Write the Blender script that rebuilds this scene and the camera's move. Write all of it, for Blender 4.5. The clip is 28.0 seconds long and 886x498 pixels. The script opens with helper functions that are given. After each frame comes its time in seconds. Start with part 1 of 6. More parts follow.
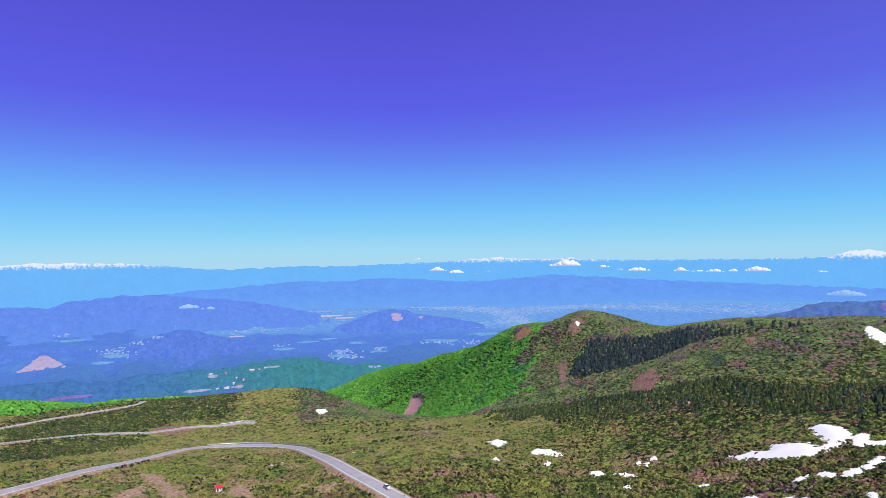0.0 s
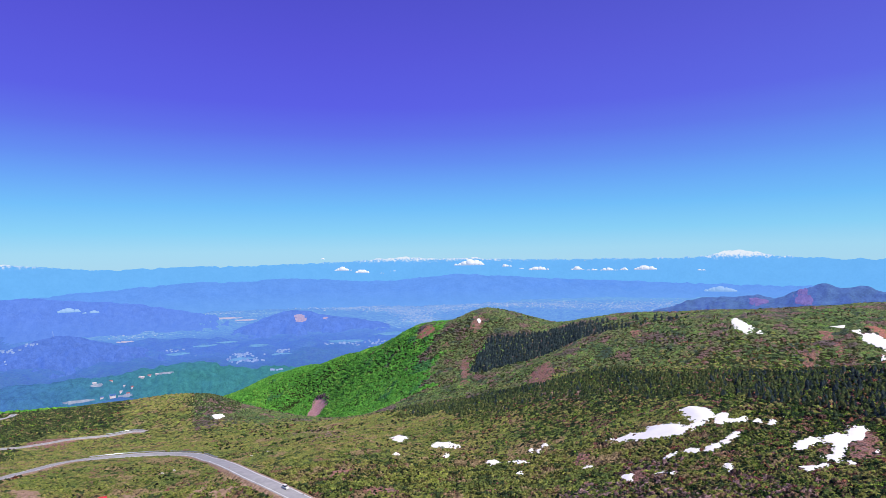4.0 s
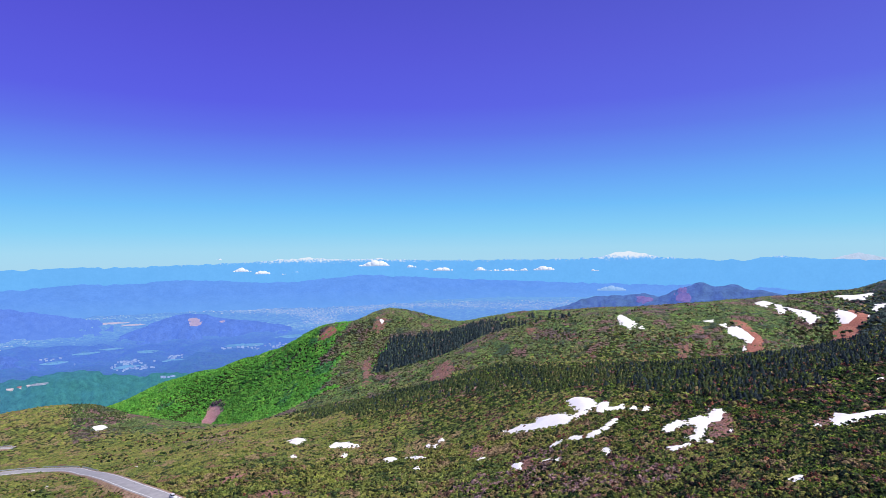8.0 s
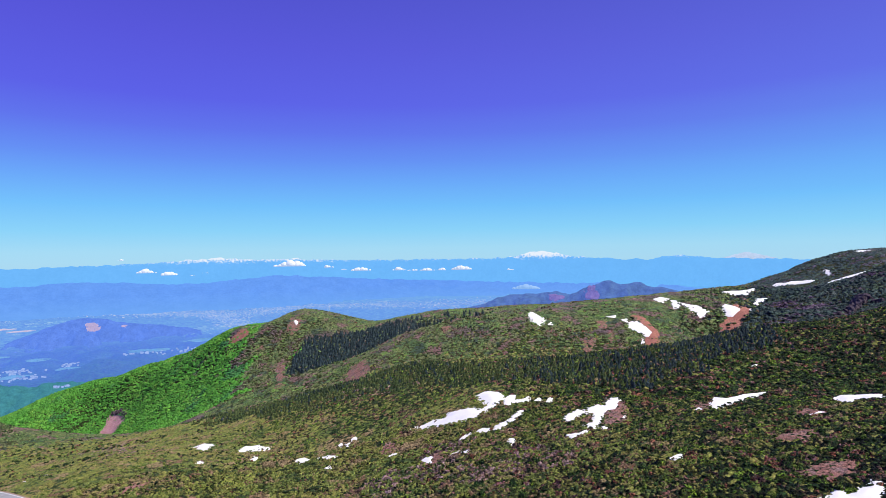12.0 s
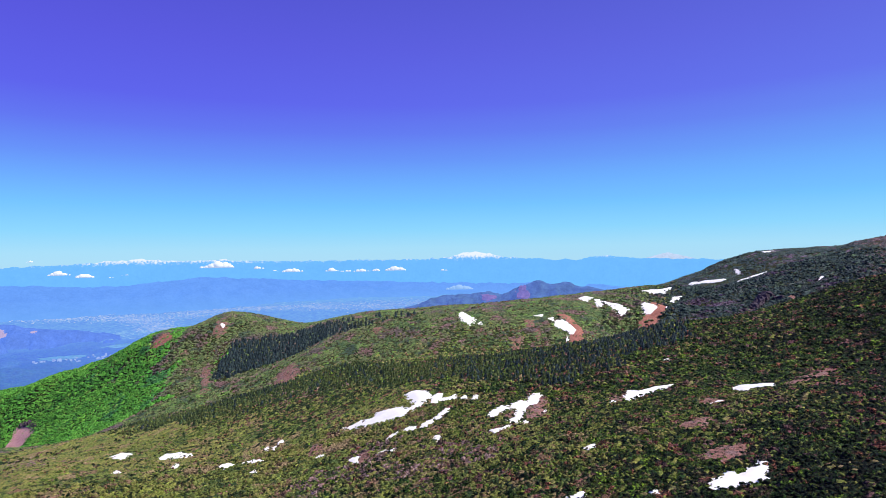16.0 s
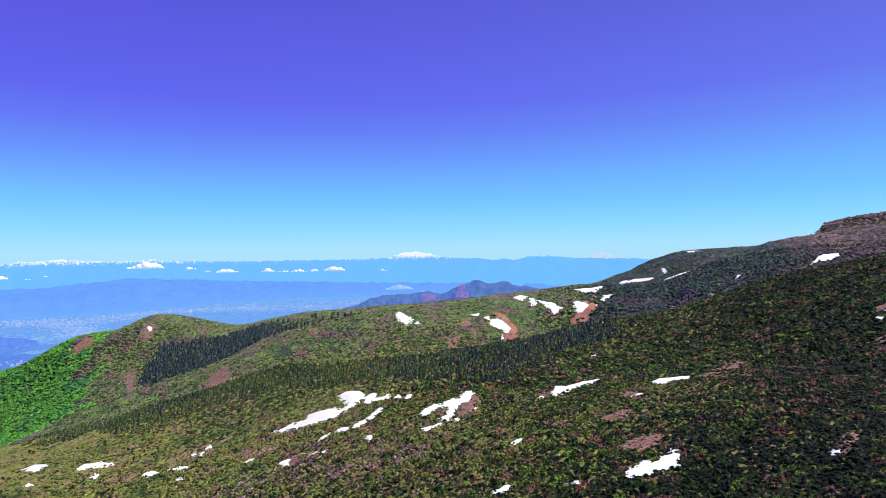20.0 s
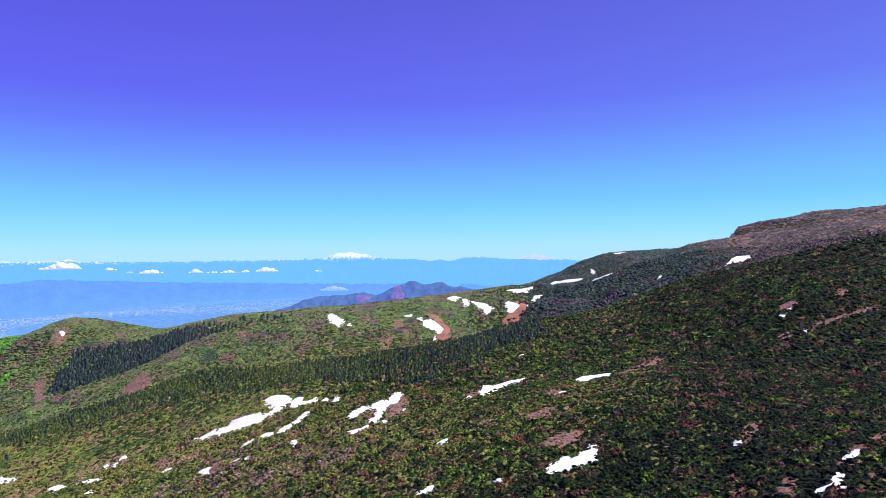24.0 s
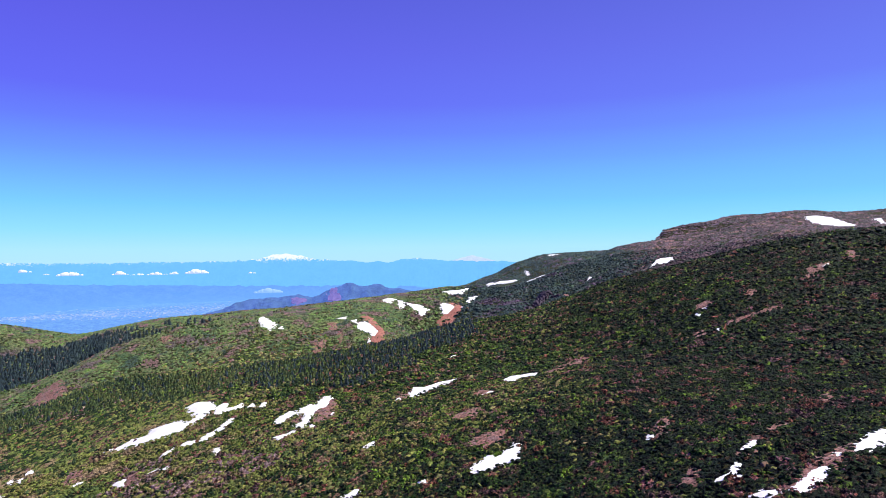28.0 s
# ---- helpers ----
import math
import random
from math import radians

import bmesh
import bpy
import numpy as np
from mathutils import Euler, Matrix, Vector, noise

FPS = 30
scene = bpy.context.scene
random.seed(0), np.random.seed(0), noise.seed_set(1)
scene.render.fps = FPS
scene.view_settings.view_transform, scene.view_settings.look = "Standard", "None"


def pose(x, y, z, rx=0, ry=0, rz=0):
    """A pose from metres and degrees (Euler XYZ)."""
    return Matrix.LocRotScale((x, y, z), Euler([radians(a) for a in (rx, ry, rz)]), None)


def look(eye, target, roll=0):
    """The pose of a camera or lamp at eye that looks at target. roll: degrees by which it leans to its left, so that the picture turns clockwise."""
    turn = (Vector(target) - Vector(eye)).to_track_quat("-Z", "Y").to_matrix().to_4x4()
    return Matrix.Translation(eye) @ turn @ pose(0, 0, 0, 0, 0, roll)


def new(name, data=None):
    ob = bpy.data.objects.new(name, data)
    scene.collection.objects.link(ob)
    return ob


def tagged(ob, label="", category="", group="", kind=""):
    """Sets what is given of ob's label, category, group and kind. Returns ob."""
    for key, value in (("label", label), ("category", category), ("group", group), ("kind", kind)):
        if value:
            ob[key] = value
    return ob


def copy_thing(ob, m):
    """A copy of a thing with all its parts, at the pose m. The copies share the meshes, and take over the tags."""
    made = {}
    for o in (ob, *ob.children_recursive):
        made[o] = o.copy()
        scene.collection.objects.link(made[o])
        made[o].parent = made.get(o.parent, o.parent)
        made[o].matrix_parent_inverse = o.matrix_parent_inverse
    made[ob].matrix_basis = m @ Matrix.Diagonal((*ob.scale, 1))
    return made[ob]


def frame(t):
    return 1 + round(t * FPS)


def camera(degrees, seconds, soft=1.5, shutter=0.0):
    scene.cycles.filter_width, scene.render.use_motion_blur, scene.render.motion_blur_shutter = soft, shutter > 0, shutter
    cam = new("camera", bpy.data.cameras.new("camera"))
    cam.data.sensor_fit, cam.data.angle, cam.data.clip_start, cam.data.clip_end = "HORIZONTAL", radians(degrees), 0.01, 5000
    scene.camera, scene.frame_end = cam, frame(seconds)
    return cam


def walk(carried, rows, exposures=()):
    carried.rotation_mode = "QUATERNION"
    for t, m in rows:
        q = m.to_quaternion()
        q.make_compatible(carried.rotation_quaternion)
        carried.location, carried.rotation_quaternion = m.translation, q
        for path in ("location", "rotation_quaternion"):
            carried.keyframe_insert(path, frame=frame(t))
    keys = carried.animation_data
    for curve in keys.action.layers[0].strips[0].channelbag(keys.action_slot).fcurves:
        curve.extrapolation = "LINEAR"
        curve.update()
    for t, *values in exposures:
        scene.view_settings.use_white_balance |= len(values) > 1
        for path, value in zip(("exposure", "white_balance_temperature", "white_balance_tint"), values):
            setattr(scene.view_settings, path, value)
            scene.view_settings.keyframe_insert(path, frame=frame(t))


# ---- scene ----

# ---- camera ----
PATH = [
    (0, 0.25, -0.16, 400.16, 90.81, 0.80, 1.19),
    (0.5, 0.44, -0.78, 400.08, 90.80, 0.75, 0.51),
    (1, 0.65, -1.34, 399.99, 90.79, 0.77, -0.30),
    (1.5, 0.90, -1.88, 399.90, 90.80, 0.76, -1.21),
    (2, 1.16, -2.38, 399.81, 90.76, 0.75, -2.30),
    (2.5, 1.44, -2.87, 399.73, 90.73, 0.80, -3.54),
    (3, 1.72, -3.35, 399.65, 90.70, 0.82, -4.98),
    (3.5, 2.01, -3.82, 399.57, 90.67, 0.83, -6.49),
    (5.5, 3.12, -5.74, 399.30, 90.63, 0.79, -11.62),
    (6, 3.37, -6.24, 399.25, 90.60, 0.75, -12.86),
    (6.5, 3.61, -6.75, 399.21, 90.61, 0.78, -14.03),
    (7, 3.84, -7.28, 399.17, 90.59, 0.75, -15.08),
    (7.5, 4.05, -7.82, 399.13, 90.59, 0.77, -16.15),
    (8, 4.24, -8.37, 399.10, 90.62, 0.74, -17.05),
    (8.5, 4.42, -8.94, 399.08, 90.59, 0.71, -17.99),
    (9, 4.59, -9.51, 399.06, 90.58, 0.74, -18.96),
    (9.5, 4.74, -10.10, 399.05, 90.57, 0.77, -19.94),
    (10, 4.88, -10.70, 399.05, 90.55, 0.78, -21.02),
    (10.5, 5.01, -11.30, 399.04, 90.53, 0.81, -22.24),
    (11, 5.12, -11.91, 399.05, 90.52, 0.80, -23.23),
    (11.5, 5.23, -12.52, 399.05, 90.50, 0.82, -24.12),
    (13.5, 5.60, -14.94, 399.10, 90.49, 0.89, -27.23),
    (14, 5.69, -15.52, 399.12, 90.49, 0.85, -28.12),
    (14.5, 5.78, -16.09, 399.14, 90.47, 0.81, -28.93),
    (15, 5.87, -16.64, 399.16, 90.48, 0.85, -29.79),
    (15.5, 5.97, -17.17, 399.18, 90.48, 0.87, -30.59),
    (16, 6.08, -17.68, 399.20, 90.46, 0.92, -31.27),
    (16.5, 6.20, -18.17, 399.22, 90.43, 0.90, -31.88),
    (17, 6.33, -18.63, 399.24, 90.40, 0.95, -32.63),
    (17.5, 6.47, -19.07, 399.26, 90.40, 0.98, -33.48),
    (18, 6.62, -19.48, 399.28, 90.40, 0.96, -34.11),
    (18.5, 6.79, -19.87, 399.29, 90.41, 1.00, -34.81),
    (19, 6.98, -20.22, 399.30, 90.38, 0.95, -35.56),
    (19.5, 7.18, -20.55, 399.32, 90.37, 0.95, -36.26),
    (20, 7.40, -20.85, 399.32, 90.36, 0.95, -37.06),
    (20.5, 7.63, -21.12, 399.33, 90.37, 0.94, -37.78),
    (21, 7.88, -21.37, 399.34, 90.36, 0.91, -38.76),
    (21.5, 8.14, -21.61, 399.34, 90.35, 0.82, -39.75),
    (23.5, 9.30, -22.40, 399.36, 90.37, 0.78, -42.67),
    (24, 9.61, -22.60, 399.36, 90.36, 0.75, -43.23),
    (24.5, 9.91, -22.80, 399.37, 90.37, 0.72, -44.00),
    (25, 10.21, -23.03, 399.38, 90.37, 0.66, -44.72),
    (25.5, 10.50, -23.28, 399.40, 90.38, 0.65, -45.52),
    (26, 10.77, -23.58, 399.42, 90.38, 0.63, -46.22),
    (26.5, 11.02, -23.92, 399.45, 90.38, 0.70, -47.03),
    (27, 11.24, -24.33, 399.48, 90.39, 0.69, -47.76),
    (27.5, 11.42, -24.82, 399.53, 90.40, 0.63, -48.38),
    (28, 11.56, -25.41, 399.59, 90.43, 0.67, -49.17),
]
cam = camera(73.74, 28.0, 0.6)
walk(cam, [(t, pose(x, y, z, rx, ry, rz)) for t, x, y, z, rx, ry, rz in PATH],
     [(0, 0.61), (9, 0.60), (14, 0.68), (20, 0.77), (28, 0.89)])

# ---- light ----
AIR = 0.67      # light of the sky and of the bright air before the far ranges
SUN_BEARING, SUN_HEIGHT = 138.0, 50.0      # clockwise from +y, degrees


def srgb(r, g, b):
    """Linear colour from 8-bit display values."""
    return tuple(((c / 255 + 0.055) / 1.055) ** 2.4 if c > 10 else c / 255 / 12.92 for c in (r, g, b)) + (1.0,)


def bearing_vec(b, el):
    return Vector((math.sin(radians(b)) * math.cos(radians(el)), math.cos(radians(b)) * math.cos(radians(el)), math.sin(radians(el))))


world = bpy.data.worlds.new("sky")
scene.world = world
world.use_nodes = True
wn, wl = world.node_tree.nodes, world.node_tree.links
wn.clear()
sky = wn.new("ShaderNodeTexSky")
sky.sky_type, sky.sun_disc = "NISHITA", False
sky.sun_elevation, sky.sun_rotation = radians(SUN_HEIGHT), radians(SUN_BEARING)
sky.altitude, sky.air_density, sky.dust_density = 1700, 1.0, 0.3
dirn = wn.new("ShaderNodeTexCoord")
sep = wn.new("ShaderNodeSeparateXYZ")
wl.new(dirn.outputs["Generated"], sep.inputs[0])
ramp = wn.new("ShaderNodeValToRGB")
mapz = wn.new("ShaderNodeMapRange")
mapz.inputs["From Min"].default_value, mapz.inputs["From Max"].default_value = -0.02, 0.42
wl.new(sep.outputs["Z"], mapz.inputs["Value"])
wl.new(mapz.outputs[0], ramp.inputs[0])
SKY_BANDS = [(0.0, (164, 212, 238)), (0.07, (156, 213, 242)), (0.14, (130, 205, 246)), (0.23, (108, 188, 249)), (0.32, (100, 163, 247)), (0.40, (95, 138, 242)),
             (0.50, (91, 110, 235)), (0.60, (88, 91, 230)), (0.79, (85, 82, 218)), (1.0, (78, 75, 203))]
while len(ramp.color_ramp.elements) < len(SKY_BANDS):
    ramp.color_ramp.elements.new(0.5)
for e, (p, c) in zip(ramp.color_ramp.elements, SKY_BANDS):
    e.position, e.color = p, srgb(*c)
sky_gain = wn.new("ShaderNodeMix")
sky_gain.data_type, sky_gain.blend_type = "RGBA", "MULTIPLY"
sky_gain.inputs["Factor"].default_value = 1.0
sky_gain.inputs["B"].default_value = (0.1, 0.1, 0.1, 1)
wl.new(sky.outputs[0], sky_gain.inputs["A"])
sky_mix = wn.new("ShaderNodeMix")
sky_mix.data_type = "RGBA"
sky_mix.inputs["Factor"].default_value = 0.94
wl.new(sky_gain.outputs["Result"], sky_mix.inputs["A"])
wl.new(ramp.outputs[0], sky_mix.inputs["B"])
# the sky grows a little brighter towards the sun's side
sunward = wn.new("ShaderNodeVectorMath")
sunward.operation = "DOT_PRODUCT"
sunward.inputs[1].default_value = bearing_vec(SUN_BEARING, 0)
wl.new(dirn.outputs["Generated"], sunward.inputs[0])
gain = wn.new("ShaderNodeMapRange")
gain.inputs["From Min"].default_value, gain.inputs["From Max"].default_value = -0.75, 1.0
gain.inputs["To Min"].default_value, gain.inputs["To Max"].default_value = 0.0, 1.0
wl.new(sunward.outputs["Value"], gain.inputs["Value"])
bg = wn.new("ShaderNodeBackground")
bg.inputs["Strength"].default_value = AIR
brighter = wn.new("ShaderNodeMix")
brighter.data_type, brighter.blend_type = "RGBA", "MULTIPLY"
brighter.inputs["B"].default_value = (1.2, 1.66, 1.0, 1)
aloft = wn.new("ShaderNodeMath")
aloft.operation = "MULTIPLY"
high_up = wn.new("ShaderNodeMapRange")
high_up.inputs["From Min"].default_value, high_up.inputs["From Max"].default_value = 0.09, 0.22
wl.new(sep.outputs["Z"], high_up.inputs["Value"])
wl.new(high_up.outputs[0], aloft.inputs[0])
wl.new(gain.outputs[0], aloft.inputs[1])
wl.new(aloft.outputs[0], brighter.inputs["Factor"])
wl.new(sky_mix.outputs["Result"], brighter.inputs["A"])
wl.new(brighter.outputs["Result"], bg.inputs["Color"])
wout = wn.new("ShaderNodeOutputWorld")
wl.new(bg.outputs[0], wout.inputs[0])

sun = new("sun", bpy.data.lights.new("sun", "SUN"))
sun.data.energy, sun.data.angle, sun.data.color = 5.0, radians(0.5), (1.0, 0.95, 0.86)
sun.matrix_world = look(bearing_vec(SUN_BEARING, SUN_HEIGHT) * 500, (0, 0, 0))

# ---- materials ----


class Mat:
    """A node material with a Principled surface and short calls for its usual nodes."""

    def __init__(self, name, roughness=0.9, specular=0.2):
        self.m = bpy.data.materials.new(name)
        self.m.use_nodes = True
        self.n, self.l = self.m.node_tree.nodes, self.m.node_tree.links
        self.p = self.n["Principled BSDF"]
        self.p.inputs["Roughness"].default_value = roughness
        self.p.inputs["Specular IOR Level"].default_value = specular
        self.geo = self.n.new("ShaderNodeNewGeometry")

    def noise(self, scale, detail=4, rough=0.55, distort=0.0):
        t = self.n.new("ShaderNodeTexNoise")
        t.inputs["Scale"].default_value, t.inputs["Detail"].default_value = scale, detail
        t.inputs["Roughness"].default_value, t.inputs["Distortion"].default_value = rough, distort
        self.l.new(self.geo.outputs["Position"], t.inputs["Vector"])
        return t.outputs["Fac"]

    def ramp(self, value, stops, constant=False):
        r = self.n.new("ShaderNodeValToRGB")
        if constant:
            r.color_ramp.interpolation = "CONSTANT"
        while len(r.color_ramp.elements) < len(stops):
            r.color_ramp.elements.new(0.5)
        for e, (p, c) in zip(r.color_ramp.elements, stops):
            e.position, e.color = p, (*c[:3], 1)
        self.l.new(value, r.inputs[0])
        return r.outputs[0]

    def math(self, op, a, b):
        t = self.n.new("ShaderNodeMath")
        t.operation = op
        for i, v in enumerate((a, b)):
            if hasattr(v, "links"):
                self.l.new(v, t.inputs[i])
            else:
                t.inputs[i].default_value = v
        return t.outputs[0]

    def mix(self, fac, a, b, blend="MIX"):
        t = self.n.new("ShaderNodeMix")
        t.data_type, t.blend_type = "RGBA", blend
        for key, v in (("Factor", fac), ("A", a), ("B", b)):
            if hasattr(v, "links"):
                self.l.new(v, t.inputs[key])
            else:
                t.inputs[key].default_value = v if key == "Factor" else (*v[:3], 1)
        return t.outputs["Result"]

    def base(self, colour, tone=0.76):
        """The surface's colour; tone: an even scale on it, set along with the dimmed sky."""
        if hasattr(colour, "links"):
            self.l.new(self.mix(1.0, colour, (tone, tone, tone), "MULTIPLY"), self.p.inputs["Base Color"])
        else:
            self.p.inputs["Base Color"].default_value = (*(c * tone for c in colour[:3]), 1)
        return self

    def bump(self, value, strength=0.5, distance=0.3):
        b = self.n.new("ShaderNodeBump")
        b.inputs["Strength"].default_value, b.inputs["Distance"].default_value = strength, distance
        self.l.new(value, b.inputs["Height"])
        self.l.new(b.outputs[0], self.p.inputs["Normal"])
        return self

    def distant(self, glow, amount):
        """For the backdrop alone: mixes in emission in the sky's blue, the haze before the hills painted as glow."""
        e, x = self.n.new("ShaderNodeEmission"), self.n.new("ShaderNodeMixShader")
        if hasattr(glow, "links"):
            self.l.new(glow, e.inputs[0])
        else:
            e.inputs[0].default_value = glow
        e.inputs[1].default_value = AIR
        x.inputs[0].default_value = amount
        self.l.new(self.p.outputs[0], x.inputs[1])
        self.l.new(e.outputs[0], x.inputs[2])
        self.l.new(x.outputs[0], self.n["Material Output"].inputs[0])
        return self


def foliage(name, stops, patch, wander=0.55, rough=0.85, leaf=3.4, deep=0.6, vary=(0.6, 1.35), blots=(), gap_shade=(0.41, 0.62)):
    """Leaves whose tone differs from bush to bush and drifts over the slope; patch: size of the drift's blots.
    blots: (size, share, colour) of plants of another kind that grow in patches among them; last pair: noise levels
    between which shade among the leaves is painted in."""
    k = Mat(name, rough, 0.15)
    rand = k.geo.outputs["Random Per Island"]
    drift = k.math("ADD", k.math("MULTIPLY", k.math("SUBTRACT", k.noise(1 / patch, 5, 0.65), 0.5), 1.7), 0.5)
    pick = k.math("ADD", k.math("MULTIPLY", rand, 1 - wander), k.math("MULTIPLY", drift, wander))
    other = k.math("FRACT", k.math("MULTIPLY", rand, 17.31), 0.0)
    colour = k.ramp(pick, stops)
    for size, share, tint in blots:
        spot = k.math("ADD", k.noise(1 / size, 4, 0.6, 0.4), k.math("MULTIPLY", k.math("SUBTRACT", other, 0.5), 0.05))
        edge = 0.72 - share
        colour = k.mix(k.ramp(spot, [(edge, (0, 0, 0)), (edge + 0.05, (1, 1, 1))]), colour, tint)
    colour = k.mix(1.0, colour, k.ramp(other, [(0.0, (vary[0],) * 3), (0.55, ((vary[0] + vary[1]) / 2,) * 3), (1.0, (vary[1],) * 3)]), "MULTIPLY")
    # shade in the hollows between leaves, painted into the colour; deep: how dark
    tone = k.ramp(k.noise(leaf, 6, 0.78), [(gap_shade[0], (1 - deep, 1 - deep, 1 - deep)), (gap_shade[1], (1.0 + deep * 0.45,) * 3)])
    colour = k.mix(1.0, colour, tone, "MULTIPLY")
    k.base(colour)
    k.bump(k.noise(leaf * 0.8, 6, 0.8), 1.0, 0.8)
    return k.m


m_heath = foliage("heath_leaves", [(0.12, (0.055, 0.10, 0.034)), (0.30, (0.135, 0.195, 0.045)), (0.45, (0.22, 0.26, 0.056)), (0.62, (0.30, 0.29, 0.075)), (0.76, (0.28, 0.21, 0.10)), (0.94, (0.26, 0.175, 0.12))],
                  20.0, 0.75, leaf=1.7, deep=0.62, gap_shade=(0.39, 0.61), vary=(0.78, 1.22), blots=((8.0, 0.15, (0.26, 0.155, 0.10)), (5.0, 0.17, (0.05, 0.088, 0.03)), (6.0, 0.11, (0.28, 0.33, 0.06)), (16.0, 0.14, (0.33, 0.24, 0.13))))
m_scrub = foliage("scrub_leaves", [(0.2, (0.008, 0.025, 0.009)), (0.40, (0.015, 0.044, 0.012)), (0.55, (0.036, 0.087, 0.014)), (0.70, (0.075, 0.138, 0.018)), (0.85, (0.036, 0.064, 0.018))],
                  13.0, 0.75, leaf=1.7, deep=0.96, gap_shade=(0.45, 0.575), vary=(0.7, 1.3), blots=((5.0, 0.16, (0.18, 0.30, 0.026)), (14.0, 0.13, (0.092, 0.15, 0.02)), (5.5, 0.145, (0.28, 0.10, 0.068)), (9.0, 0.135, (0.20, 0.10, 0.092)), (4.0, 0.16, (0.005, 0.018, 0.010))))
# darker copy of the scrub tones; the back-lit slope's shade is put into them
m_shadescrub = foliage("shaded_pine_leaves", [(0.2, (0.003, 0.010, 0.006)), (0.45, (0.007, 0.021, 0.009)), (0.6, (0.016, 0.041, 0.010)), (0.8, (0.033, 0.064, 0.012))],
                      13.0, 0.75, leaf=1.7, deep=0.97, gap_shade=(0.455, 0.575), vary=(0.7, 1.3), blots=((5.0, 0.125, (0.11, 0.19, 0.018)), (5.5, 0.125, (0.19, 0.065, 0.045)), (9.0, 0.12, (0.12, 0.06, 0.065))))
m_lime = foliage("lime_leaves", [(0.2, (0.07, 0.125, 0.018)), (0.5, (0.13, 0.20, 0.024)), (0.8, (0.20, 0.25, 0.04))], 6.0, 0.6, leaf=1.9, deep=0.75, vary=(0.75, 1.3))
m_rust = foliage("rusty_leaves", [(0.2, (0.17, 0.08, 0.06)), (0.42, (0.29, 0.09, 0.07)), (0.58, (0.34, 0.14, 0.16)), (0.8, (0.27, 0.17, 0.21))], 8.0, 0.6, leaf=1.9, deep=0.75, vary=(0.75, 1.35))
# hill, spur and alpine tones lean to blue: distance haze is painted into them
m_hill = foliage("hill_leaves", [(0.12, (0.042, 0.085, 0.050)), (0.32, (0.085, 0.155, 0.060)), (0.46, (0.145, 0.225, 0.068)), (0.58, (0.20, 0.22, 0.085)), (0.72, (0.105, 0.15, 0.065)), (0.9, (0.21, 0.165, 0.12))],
                 30.0, 0.7, leaf=1.4, deep=0.75, gap_shade=(0.42, 0.60), vary=(0.75, 1.25), blots=((24.0, 0.17, (0.24, 0.14, 0.14)), (14.0, 0.15, (0.055, 0.095, 0.065)), (9.0, 0.13, (0.17, 0.31, 0.055)), (40.0, 0.15, (0.16, 0.12, 0.12))))
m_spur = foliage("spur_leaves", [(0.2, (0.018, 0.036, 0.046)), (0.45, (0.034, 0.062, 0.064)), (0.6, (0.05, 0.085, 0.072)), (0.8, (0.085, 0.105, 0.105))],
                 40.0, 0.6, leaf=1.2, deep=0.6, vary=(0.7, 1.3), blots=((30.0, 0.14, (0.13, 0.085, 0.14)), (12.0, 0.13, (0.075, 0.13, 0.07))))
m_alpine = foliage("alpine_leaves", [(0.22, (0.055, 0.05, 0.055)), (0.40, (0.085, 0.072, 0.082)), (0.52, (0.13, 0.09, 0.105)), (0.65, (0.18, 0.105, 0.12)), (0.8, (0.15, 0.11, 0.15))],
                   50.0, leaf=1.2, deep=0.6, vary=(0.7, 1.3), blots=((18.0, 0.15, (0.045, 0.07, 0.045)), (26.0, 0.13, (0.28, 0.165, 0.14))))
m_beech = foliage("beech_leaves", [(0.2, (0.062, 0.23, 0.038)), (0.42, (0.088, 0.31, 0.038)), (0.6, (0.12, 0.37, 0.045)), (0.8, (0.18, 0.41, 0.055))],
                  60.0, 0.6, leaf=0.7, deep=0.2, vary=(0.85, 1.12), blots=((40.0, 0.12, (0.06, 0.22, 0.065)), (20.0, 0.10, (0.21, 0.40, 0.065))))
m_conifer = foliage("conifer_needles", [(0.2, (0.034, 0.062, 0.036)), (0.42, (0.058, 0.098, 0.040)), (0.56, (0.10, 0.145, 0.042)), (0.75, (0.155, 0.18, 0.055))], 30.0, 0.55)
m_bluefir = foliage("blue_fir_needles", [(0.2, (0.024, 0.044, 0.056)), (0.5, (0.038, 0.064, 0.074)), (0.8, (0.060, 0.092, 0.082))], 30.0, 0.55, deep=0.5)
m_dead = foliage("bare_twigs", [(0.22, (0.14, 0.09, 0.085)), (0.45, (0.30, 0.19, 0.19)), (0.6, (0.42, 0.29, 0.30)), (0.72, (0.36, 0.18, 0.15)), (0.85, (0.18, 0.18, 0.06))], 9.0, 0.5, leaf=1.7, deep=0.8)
m_bark = Mat("bark").base((0.09, 0.065, 0.05)).m

# dark undergrowth soil, with the shade between bushes put into its colour
k = Mat("heath_ground", 0.95, 0.1)
g1 = k.ramp(k.noise(0.05, 6, 0.65), [(0.3, (0.018, 0.034, 0.010)), (0.45, (0.045, 0.062, 0.016)), (0.55, (0.075, 0.075, 0.022)), (0.64, (0.07, 0.045, 0.03)), (0.74, (0.055, 0.038, 0.04))])
k.base(k.mix(1.0, g1, k.ramp(k.noise(1.1, 6, 0.75), [(0.36, (0.12, 0.12, 0.12)), (0.62, (1, 1, 1))]), "MULTIPLY")).bump(k.noise(0.9, 6, 0.75), 1.0, 1.2)
m_ground = k.m

k = Mat("old_snow", 0.6, 0.3)
